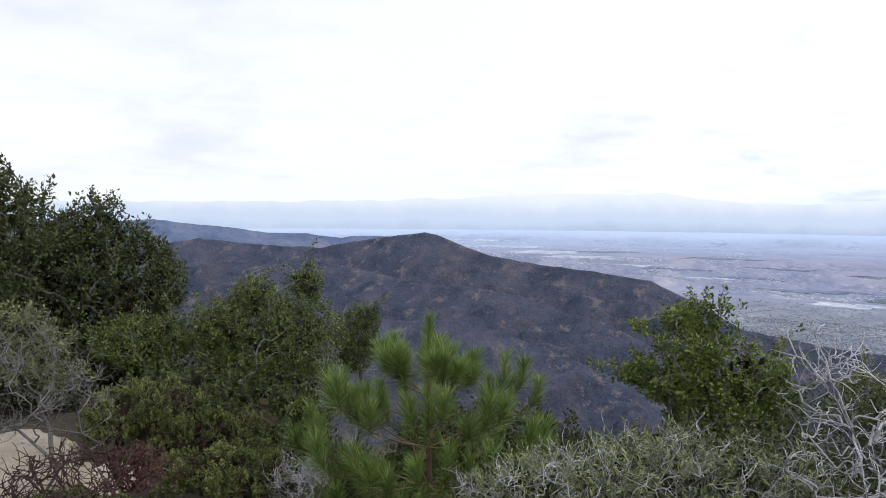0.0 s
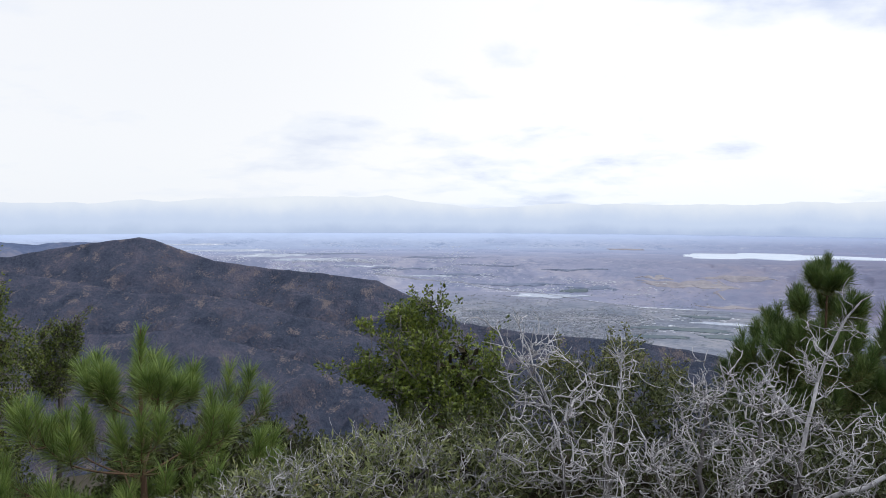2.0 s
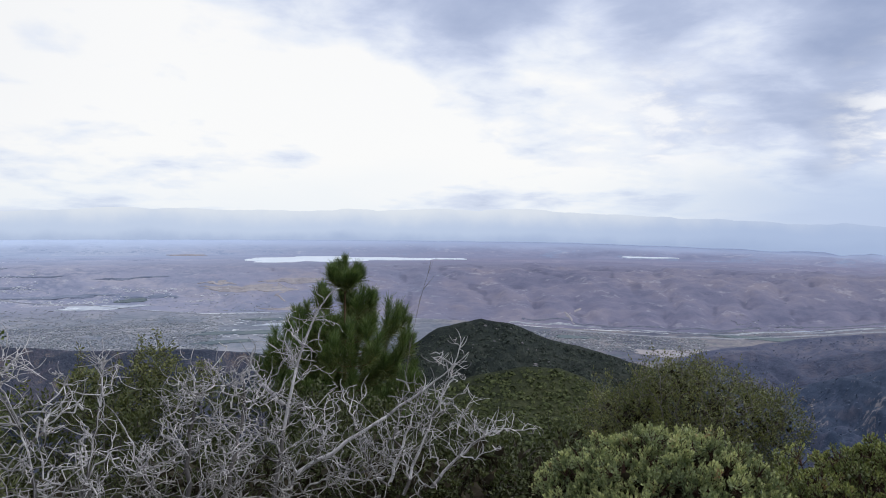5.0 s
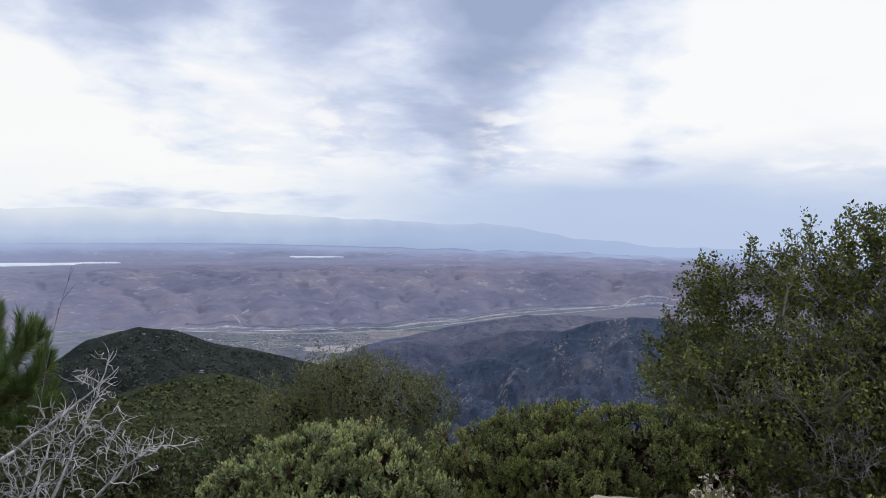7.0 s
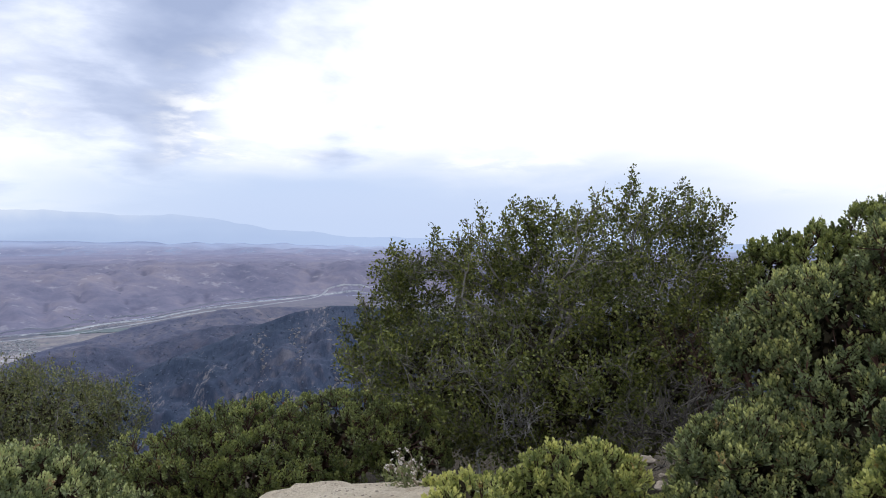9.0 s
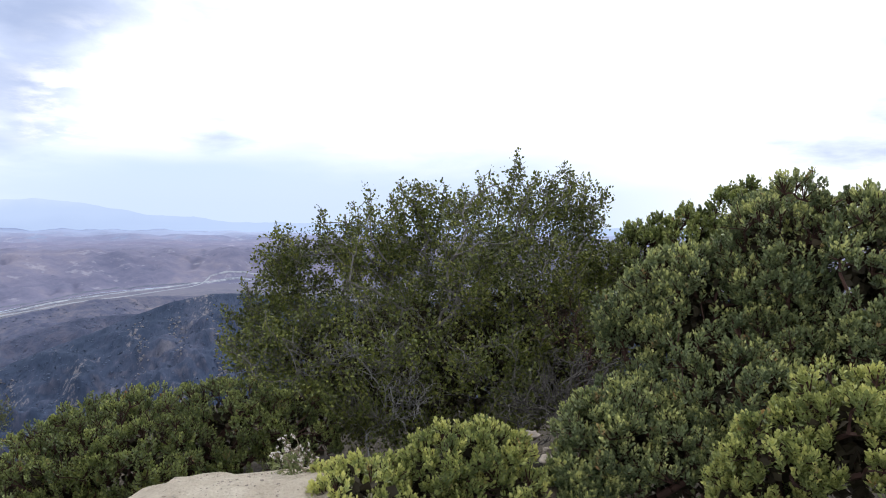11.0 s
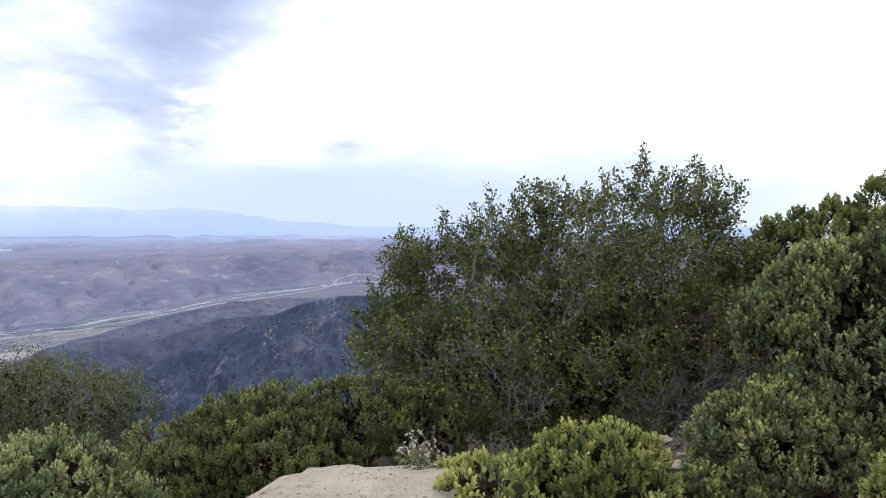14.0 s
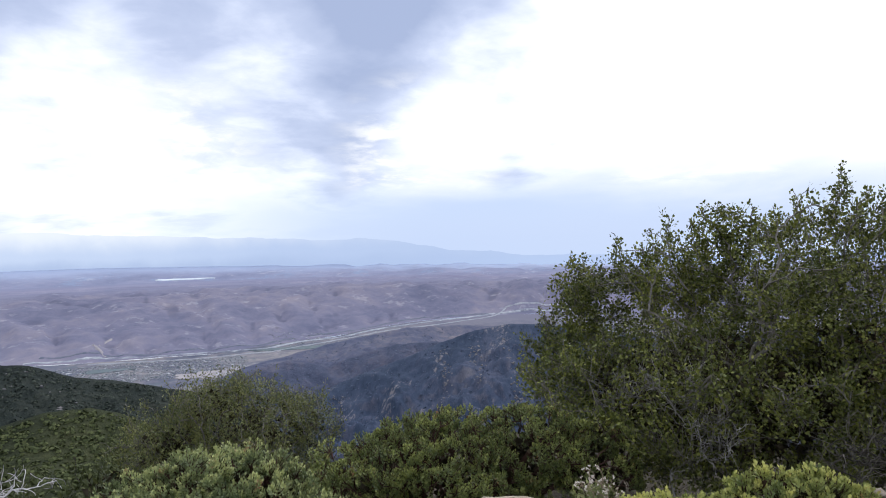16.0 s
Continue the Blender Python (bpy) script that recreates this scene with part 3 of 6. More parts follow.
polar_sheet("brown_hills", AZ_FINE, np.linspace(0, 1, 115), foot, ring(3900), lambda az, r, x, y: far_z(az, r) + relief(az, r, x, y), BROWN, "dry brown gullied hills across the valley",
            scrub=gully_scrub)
polar_sheet("plateau", AZ_FINE, np.linspace(0, 1, 30), ring(3898), ring(4385), upland, PLATEAU, "dry brown plateau round the reservoir, tinted lavender for haze")
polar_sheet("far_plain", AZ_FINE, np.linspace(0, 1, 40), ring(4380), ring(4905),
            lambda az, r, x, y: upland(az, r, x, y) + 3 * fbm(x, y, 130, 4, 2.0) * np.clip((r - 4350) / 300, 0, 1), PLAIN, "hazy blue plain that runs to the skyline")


def far_range():
    """Pale mountains just over the skyline."""
    azs = np.arange(-80, 112, 0.25)
    top = steps(azs, (-80, -60, -40, -33, -23, -18, -11, -3, 10, 21, 30, 43, 50, 56, 63, 75, 112),
                (0.2, 0.3, 0.6, 0.9, 1.3, 1.2, 0.4, 0.8, 0.7, 1.05, 0.9, 0.3, 0.2, -0.6, -1.4, -1.6, -1.6))
    top = top + 0.22 * np.array([noise.fractal((a / 5.0, 9.0, 0), 0.8, 2.1, 6) for a in azs])
    verts = []
    for r, share in ((4860, -0.6), (4895, 0.5), (4930, 1.0), (4960, 0.3)):
        low = -2.6
        el = np.radians(low + (top - low) * max(share, 0) if share >= 0 else np.full(len(azs), low))
        verts.append(np.stack([r * np.sin(np.radians(azs)), r * np.cos(np.radians(azs)), EYE + r * np.tan(el)], -1))
    verts = np.stack(verts, 1)
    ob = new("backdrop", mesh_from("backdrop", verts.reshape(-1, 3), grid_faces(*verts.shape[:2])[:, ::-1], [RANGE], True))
    tagged(ob, label="pale blue mountain range, a glowing backdrop with painted haze", category="mountains", kind="structure")


far_range()


def mountain(name, label, mat, crest, r_foot, el_foot, r_crest, az_step, rows, relief, scale, shear=0.0, curve=1.0, back=0.5, seed=0.0, edge=3.0, small=0.0):
    """A ridge: its crest as (direction, elevation) summits, its near foot, and spurs and gullies between."""
    ca, ce = zip(*crest)
    azs = np.arange(ca[0] - edge, ca[-1] + edge + 0.01, az_step)
    front = np.linspace(0, 1, rows)
    behind = np.linspace(0, 1, 8)[1:]
    el_c = np.interp(azs, ca, ce) - 8.0 * np.clip(np.maximum(ca[0] - azs, azs - ca[-1]) / edge, 0, 1) ** 2
    el_c = el_c + 0.06 * np.array([noise.fractal((a / 1.2, seed, 0), 0.9, 2.1, 5) for a in azs])
    rc = np.interp(azs, np.linspace(ca[0], ca[-1], len(r_crest)), r_crest)
    rf = np.interp(azs, np.linspace(ca[0], ca[-1], len(r_foot)), r_foot)
    s = np.concatenate([front, 1 + behind])
    az, ss = np.meshgrid(azs, s, indexing="ij")
    v = np.minimum(ss, 1)
    r = rf[:, None] + (rc - rf)[:, None] * v + np.maximum(ss - 1, 0) * 0.5 * rc[:, None]
    el = el_foot + (el_c[:, None] - el_foot) * v ** curve
    x, y = r * np.sin(np.radians(az)), r * np.cos(np.radians(az))
    z = EYE + r * np.tan(np.radians(el)) - np.maximum(ss - 1, 0) * 0.5 * rc[:, None] * back
    bell = np.sin(np.pi * np.clip(v, 0, 1)) ** 0.7 * (ss <= 1)
    u = (az + shear * v) * np.pi / 180 * float(np.mean(rc))
    z += bell * relief * ((ridged(u, r * 0.45, scale, 5, seed) - 1.1) + small * (ridged(u + 0.2 * r, r * 0.5, scale * 0.33, 3, seed + 3) - 1.1) + 0.35 * fbm(x, y, scale * 0.25, 4, seed))
    ob = new(name, mesh_from(name, np.stack([x, y, z], -1).reshape(-1, 3), grid_faces(*az.shape)[:, ::-1], [mat], True))
    tagged(ob, label=label, category="mountain", kind="structure")
    return az, ss, x, y, z


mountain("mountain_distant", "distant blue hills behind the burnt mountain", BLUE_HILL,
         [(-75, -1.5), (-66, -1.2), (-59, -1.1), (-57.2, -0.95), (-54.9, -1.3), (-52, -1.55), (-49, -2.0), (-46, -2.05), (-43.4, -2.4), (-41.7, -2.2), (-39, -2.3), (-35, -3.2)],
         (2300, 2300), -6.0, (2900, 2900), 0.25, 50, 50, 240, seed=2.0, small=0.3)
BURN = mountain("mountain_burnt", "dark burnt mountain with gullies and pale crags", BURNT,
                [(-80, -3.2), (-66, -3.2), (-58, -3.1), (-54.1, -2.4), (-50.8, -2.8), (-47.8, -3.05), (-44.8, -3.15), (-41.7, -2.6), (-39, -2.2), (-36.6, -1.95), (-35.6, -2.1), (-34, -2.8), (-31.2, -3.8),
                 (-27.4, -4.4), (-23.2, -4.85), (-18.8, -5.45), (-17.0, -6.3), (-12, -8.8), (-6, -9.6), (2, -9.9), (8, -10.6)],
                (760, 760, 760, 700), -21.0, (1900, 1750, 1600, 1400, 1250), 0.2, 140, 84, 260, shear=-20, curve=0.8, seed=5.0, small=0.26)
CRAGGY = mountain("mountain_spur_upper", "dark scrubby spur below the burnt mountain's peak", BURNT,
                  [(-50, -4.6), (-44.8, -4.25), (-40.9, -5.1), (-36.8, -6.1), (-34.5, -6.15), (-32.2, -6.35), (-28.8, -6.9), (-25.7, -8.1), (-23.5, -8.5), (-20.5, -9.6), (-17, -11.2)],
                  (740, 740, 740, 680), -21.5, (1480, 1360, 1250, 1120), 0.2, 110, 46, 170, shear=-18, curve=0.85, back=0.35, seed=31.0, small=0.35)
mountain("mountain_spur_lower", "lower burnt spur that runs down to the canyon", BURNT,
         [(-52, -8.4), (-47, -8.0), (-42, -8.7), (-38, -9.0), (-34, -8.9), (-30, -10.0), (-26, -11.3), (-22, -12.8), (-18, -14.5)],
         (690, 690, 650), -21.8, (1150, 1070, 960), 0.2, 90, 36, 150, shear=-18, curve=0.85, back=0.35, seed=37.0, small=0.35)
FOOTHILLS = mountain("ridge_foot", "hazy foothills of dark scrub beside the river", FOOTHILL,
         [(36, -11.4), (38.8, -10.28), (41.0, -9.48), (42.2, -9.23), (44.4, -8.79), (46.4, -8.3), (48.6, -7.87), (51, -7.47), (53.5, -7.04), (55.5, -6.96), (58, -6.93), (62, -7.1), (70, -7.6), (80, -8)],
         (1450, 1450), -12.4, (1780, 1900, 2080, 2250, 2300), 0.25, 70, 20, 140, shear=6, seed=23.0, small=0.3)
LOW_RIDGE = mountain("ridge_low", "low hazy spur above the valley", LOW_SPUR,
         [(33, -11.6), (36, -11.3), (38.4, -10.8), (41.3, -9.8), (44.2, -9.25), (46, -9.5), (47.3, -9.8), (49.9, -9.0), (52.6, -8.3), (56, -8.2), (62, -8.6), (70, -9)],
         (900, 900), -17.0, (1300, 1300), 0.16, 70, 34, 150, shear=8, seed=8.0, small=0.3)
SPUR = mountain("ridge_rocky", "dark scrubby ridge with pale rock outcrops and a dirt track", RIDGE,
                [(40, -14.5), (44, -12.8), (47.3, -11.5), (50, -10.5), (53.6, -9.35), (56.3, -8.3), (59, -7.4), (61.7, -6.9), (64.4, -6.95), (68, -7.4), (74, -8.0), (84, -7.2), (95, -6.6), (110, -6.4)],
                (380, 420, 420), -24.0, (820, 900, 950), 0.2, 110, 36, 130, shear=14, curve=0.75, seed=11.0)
HILL = mountain("hill_green", "rounded green chaparral hill with a few pale rocks", DUSKY,
                [(10, -13.5), (14, -12.2), (18.5, -9.7), (20.3, -8.5), (22, -8.1), (23.8, -7.75), (26.4, -8.1), (29.1, -9.2), (31.9, -9.7), (34.6, -10.4), (37.8, -11.2), (42, -13)],
                (220, 220), -17.0, (430, 430), 0.2, 80, 13, 50, shear=10, seed=14.0, small=0.3)
SLOPE = mountain("hill_near", "near slope of dense green chaparral", CHAPARRAL,
                 [(5, -20), (12, -17), (18, -14.2), (21.1, -12.9), (23.7, -12.1), (27.3, -11.4), (30, -11.4), (32, -12), (36, -14), (42, -16.5), (50, -18.5)],
                 (60, 60), -30.0, (215, 215), 0.25, 90, 4, 25, shear=5, seed=17.0)


# ---------------------------------------------------------------- what lies in the valley
def ribbon(name, sights, width, mat, label, lift=2.0, category="road"):
    """A road or river bed draped over the land, along lines of sight (direction, elevation)."""
    pts = np.array([on_land(a, e) for a, e in sights])
    fine = np.concatenate([np.linspace(p, q, 25)[:-1] for p, q in zip(pts[:-1], pts[1:])] + [pts[-1:]])
    ahead = np.gradient(fine, axis=0)
    side = np.stack([ahead[:, 1], -ahead[:, 0], 0 * ahead[:, 0]], -1)
    side /= np.linalg.norm(side, axis=1)[:, None]
    w = width * (0.8 + 0.5 * np.array([noise.noise((k * 0.35, width, 1.0)) for k in range(len(fine))]))[:, None]
    rows = np.stack([fine - side * w / 2, fine + side * w / 2], 1)
    rows[..., 2] = ground_under(rows[..., 0], rows[..., 1]) + lift
    low = rows - [0, 0, 4.0]
    low[:, 0] -= side * 5.0
    low[:, 1] += side * 5.0
    verts = np.concatenate([rows, low[:, ::-1]], 1)
    n = len(fine)
    faces = []
    for k in range(4):
        i = np.arange(n - 1) * 4
        faces.append(np.stack([i + k, i + (k + 1) % 4, i + 4 + (k + 1) % 4, i + 4 + k], -1))
    ob = new(name, mesh_from(name, verts.reshape(-1, 3), np.concatenate(faces), [mat]))
    return tagged(ob, label=label, category=category, kind="structure")


def patch(name, az, el, half_az, half_el, mat, label, lift=1.5, seed=0, category="field", level=None, rough=0.6):
    """A field or lake with an uneven edge, laid on the land."""
    ring_pts = []
    for k in range(44):
        a = k / 44 * 2 * math.pi
        wob = 1 + rough * noise.fractal((math.cos(a) * 1.6, math.sin(a) * 1.6, seed * 3.7), 0.9, 2.1, 5)
        ring_pts.append((az + half_az * wob * math.cos(a), el + half_el * wob * math.sin(a)))
    if level is None:
        pts = np.array([on_land(a, e) for a, e in ring_pts])
    else:
        pts = []
        for a, e in ring_pts:
            r = (level - EYE) / math.tan(radians(e))
            pts.append((r * math.sin(radians(a)), r * math.cos(radians(a)), level))
        pts = np.array(pts)
    mid = pts.mean(0)
    shares = np.array([1.0, 0.97, 0.85, 0.7, 0.55, 0.4, 0.25, 0.1])
    rings = mid + (pts - mid)[None] * shares[:, None, None]
    rings[..., 2] = (ground_under(rings[..., 0], rings[..., 1]) if level is None else level) + lift
    rings[0, :, 2] -= 4
    n = len(pts)
    i = np.arange(n)
    faces = np.concatenate([np.stack([k * n + i, k * n + n + i, k * n + n + (i + 1) % n, k * n + (i + 1) % n], -1) for k in range(len(shares) - 1)])
    ob = new(name, mesh_from(name, rings.reshape(-1, 3), [faces, (np.arange(n) + (len(shares) - 1) * n)[None, ::-1]], [mat]))
    return tagged(ob, label=label, category=category, kind="structure")


patch("lake", 9.6, -3.1, 4.9, 0.23, WATER, "pale bright reservoir on the far plateau", level=-214.0, seed=1, category="lake", rough=0.5)
patch("lake", 15.6, -3.03, 4.0, 0.075, WATER, "long bright bay of the reservoir", level=-213.6, seed=4, category="lake", rough=0.5)
patch("lake", 21.2, -2.98, 1.25, 0.05, WATER, "narrow bright arm of the reservoir", level=-213.0, seed=2, category="lake")
patch("lake", 36.4, -2.63, 2.0, 0.05, WATER, "small bright pond on the plateau", lift=4.0, seed=3, category="lake")
for k, (a, e, da, de) in enumerate(((5.5, -5.35, 3.4, 0.28), (8.8, -4.8, 2.6, 0.16), (3.0, -4.95, 1.4, 0.12), (0.8, -2.8, 1.5, 0.06), (38.6, -9.9, 2.4, 0.3), (9.0, -6.95, 2.8, 0.12))):
    patch("bare_field", a, e, da, de, TAN, "pale tan bare field on the dry hills", seed=10 + k)
for k, (a, e, da, de) in enumerate(((-27, -3.4, 2.6, 0.12), (-24.5, -3.75, 2.2, 0.09), (-5.0, -6.55, 2.6, 0.13), (-30, -3.0, 4, 0.06), (8, -8.25, 2.2, 0.08), (-15, -5.1, 2.2, 0.06), 
                                     (-20, -4.3, 2.0, 0.05), (-33, -2.5, 3, 0.05), (-38, -2.3, 2.6, 0.04))):
    patch("pale_roofs", a, e, da, de, WHITE_LOT, "pale patch of large roofs and bare lots", seed=30 + k, category="lots")
for k, (a, e, da, de) in enumerate(((5, -8.8, 3.5, 0.14), (9.5, -9.2, 2.5, 0.2), (-3, -6.2, 1.2, 0.12), (31, -9.0, 1.6, 0.10), (7, -7.8, 1.6, 0.1), (3.5, -9.4, 2.0, 0.12), (46, -8.3, 4, 0.12))):
    patch("green_field", a, e, da, de, GREEN_FIELD, "dull green trees and fields in the valley", seed=60 + k)
for k, (a, e, da, de) in enumerate(((-12, -5.0, 2.2, 0.08), (-7, -5.7, 2.4, 0.1), (-17, -4.5, 2.5, 0.06), (-3, -4.5, 2.0, 0.07), (-9.5, -4.2, 1.8, 0.05), (-1.5, -6.0, 2.0, 0.1), (-24, -3.3, 3.0, 0.05), (-14, -3.6, 2.6, 0.05))):
    patch("tree_belt", a, e, da, de, FAR_TREES, "hazy blue green belt of trees on the plain", seed=80 + k, category="trees", rough=1.0)
ribbon("riverbed", [(26, -8.0), (31.2, -8.1), (36.8, -8.25), (42.7, -8.2), (44.9, -7.85), (48.6, -7.55), (52.2, -6.95), (56.6, -6.5), (60.6, -6.1), (63.5, -5.9), (67, -5.8)], 17, GRAVEL, "pale gravel river bed along the valley", category="river")
ribbon("road_highway", [(30, -8.45), (37, -8.6), (43, -8.45), (47, -7.95), (52, -7.25), (57, -6.75), (60.4, -6.3), (61.6, -5.65), (64, -5.35), (67, -5.3)], 6, CONCRETE, "pale highway through the valley")
ribbon("tree_line", [(45.9, -7.36), (49, -7.12), (51, -6.82), (53, -6.45), (55.5, -6.26), (58.1, -6.17), (60.3, -6.1)], 15, RIVER_TREES, "dark green trees along the river bed", 1.5, category="trees")
ribbon("tree_line", [(27, -7.75), (31, -7.85), (36.5, -8.0), (42, -7.95), (44.5, -7.6)], 12, RIVER_TREES, "dark green trees under the dry hills", 1.5, category="trees")
ribbon("road_dirt", [(31.2, -8.0), (30.4, -7.4), (31.0, -6.9), (31.6, -6.6)], 6, TAN, "pale dirt road up the dry hills")
ribbon("road_valley", [(-19, -4.9), (-12, -5.6), (-6, -6.3), (0, -7.1), (6, -7.6), (12, -7.7), (20, -7.9)], 8, PALE, "pale road through the town")
ribbon("road_field", [(8.2, -6.4), (7.4, -5.9), (8.4, -5.4), (7.6, -5.0)], 6, TAN, "pale track across a bare field")
ribbon("road_town", [(-14, -8.6), (-9, -8.2), (-3, -8.3), (3, -8.4)], 7, PALE, "pale street through the suburb")


def town(name, sights, count, seed, label):
    """Far houses in loose street rows: walls and pitched roofs, tiny from the hilltop."""
    rng = np.random.default_rng(seed)
    box = np.array([(-1, -1, 0), (1, -1, 0), (1, 1, 0), (-1, 1, 0), (-1, -1, 1), (1, -1, 1), (1, 1, 1), (-1, 1, 1), (-0.6, 0, 1.6), (0.6, 0, 1.6)], float)
    quads = np.array([(0, 1, 5, 4), (1, 2, 6, 5), (2, 3, 7, 6), (3, 0, 4, 7), (4, 5, 9, 8), (6, 7, 8, 9)])
    tris = np.array([(5, 6, 9), (7, 4, 8)])
    verts, q, t, trees = [], [], [], []
    ball = np.array([(1, 0, 0), (-1, 0, 0), (0, 1, 0), (0, -1, 0), (0, 0, 1), (0, 0, -1)], float)
    (a0, e0), (a1, e1) = sights
    for k in range(count):
        a, e = rng.uniform(a0, a1), rng.uniform(e0, e1)
        r = (-329 - EYE) / math.tan(radians(e))
        x, y = r * math.sin(radians(a)), r * math.cos(radians(a))
        turn = 0.5 + 0.9 * noise.noise((x / 400, y / 400, seed))
        along = x * math.cos(turn) + y * math.sin(turn)
        across = -x * math.sin(turn) + y * math.cos(turn)
        across = round(across / 12.0) * 12.0
        x, y = along * math.cos(turn) - across * math.sin(turn), along * math.sin(turn) + across * math.cos(turn)
        if noise.noise((x / 260, y / 260, seed + 4.0)) < -0.25:
            continue
        size = np.array([rng.uniform(1.5, 2.8), rng.uniform(1.3, 2.1), rng.uniform(0.5, 0.9)])
        if rng.random() < 0.02:
            size = np.array([rng.uniform(4, 11), rng.uniform(3, 5), 1.4])
        c, d = math.cos(turn), math.sin(turn)
        w = box * size
        base = len(verts) * 10
        az, rr = math.degrees(math.atan2(x, y)), math.hypot(x, y)
        verts.append(np.stack([x + w[:, 0] * c - w[:, 1] * d, y + w[:, 0] * d + w[:, 1] * c, w[:, 2] + float(ground_under(np.array([x]), np.array([y]))[0])], -1))
        q.append(quads + base)
        t.append(tris + base)
        if rng.random() < 0.55:
            spot_ = np.array([x, y, verts[-1][0, 2]]) + [rng.uniform(-9, 9), rng.uniform(-9, 9), 0.8]
            trees.append(spot_ + ball * rng.uniform(0.5, 1.1, (6, 1)) * rng.uniform(1.0, 2.2) * [1.3, 1.3, 0.9])
    ob = new(name, mesh_from(name, np.concatenate(verts), [np.concatenate(q), np.concatenate(t)], [HOUSE]))
    tagged(ob, label=label, category="houses", kind="stuff")
    eight = np.array([(0, 2, 4), (2, 1, 4), (1, 3, 4), (3, 0, 4), (2, 0, 5), (1, 2, 5), (3, 1, 5), (0, 3, 5)])
    ob = new("valley_trees", mesh_from("valley_trees", np.concatenate(trees), np.concatenate([eight + 6 * k for k in range(len(trees))]), [GREEN_FIELD], True))
    tagged(ob, label="small dull green trees between the houses", category="trees", kind="stuff")


town("suburb", ((-18, -9.0), (7, -6.4)), 2200, 6, "scattered houses and lots along the valley")
town("suburb", ((-12, -10.0), (3, -7.8)), 4600, 5, "pale suburb of small houses spread over the valley floor")
town("suburb", ((23, -9.9), (41, -8.55)), 3000, 9, "rows of small pale houses below the dry hills")
town("suburb", ((43, -8.1), (58, -7.2)), 500, 13, "scattered pale buildings beside the river bed")


def far_roofs(name, sights, count, seed, label):
    """Broad pale roofs of a far city, tiny in the haze."""
    rng = np.random.default_rng(seed)
    box = np.array([(-1, -1, 0), (1, -1, 0), (1, 1, 0), (-1, 1, 0), (-1, -1, 1), (1, -1, 1), (1, 1, 1), (-1, 1, 1)], float)
    quads = np.array([(0, 1, 5, 4), (1, 2, 6, 5), (2, 3, 7, 6), (3, 0, 4, 7), (4, 5, 6, 7)])
    verts, faces = [], []
    (a0, e0), (a1, e1) = sights
    while len(verts) < count:
        a, e = rng.uniform(a0, a1), rng.uniform(e0, e1)
        if noise.noise((a * 0.35, e * 3.0, seed)) + rng.normal(0, 0.12) < 0.12:
            continue
        p = on_land(a, e)
        t = 0.4 + 0.5 * noise.noise((p[0] / 500, p[1] / 500, 2.0))
        w = box * [rng.uniform(1.6, 6), rng.uniform(1.5, 3), rng.uniform(0.6, 1.2)]
        at = np.array([p[0], p[1], float(ground_under(p[:1], p[1:2])[0])])
        verts.append(np.stack([w[:, 0] * math.cos(t) - w[:, 1] * math.sin(t), w[:, 0] * math.sin(t) + w[:, 1] * math.cos(t), w[:, 2]], -1) + at)
        faces.append(quads + 8 * len(faces))
    ob = new(name, mesh_from(name, np.concatenate(verts), np.concatenate(faces), [BRIGHT_ROOF]))
    tagged(ob, label=label, category="buildings", kind="stuff")


far_roofs("far_city", ((-34, -5.2), (-9, -2.5)), 1500, 71, "pale roofs of a distant city in the haze")
far_roofs("far_city", ((-25.5, -4.3), (-19.0, -3.5)), 500, 74, "cluster of large white roofs far across the plain")
far_roofs("far_city", ((-14, -6.3), (4, -5.2)), 420, 72, "pale roofs along the edge of the dry hills")
far_roofs("far_city", ((2, -9.2), (12, -7.4)), 120, 73, "large pale roofs among valley trees")


def spots(land, count, rng, inside):
    """Places spread at random over a hill."""
    az, ss, x, y, z = land
    rows, cols = az.shape
    out = []
    tries = 0
    while len(out) < count and tries < count * 60:
        tries += 1
        i, j = rng.integers(0, rows - 1), rng.integers(0, cols - 9)
        if inside(az[i, j], ss[i, j], rng):
            u, v = rng.random(2)
            out.append([(g[i, j] * (1 - u) + g[i + 1, j] * u) * (1 - v) + (g[i, j + 1] * (1 - u) + g[i + 1, j + 1] * u) * v for g in (x, y, z)])
    return np.array(out)


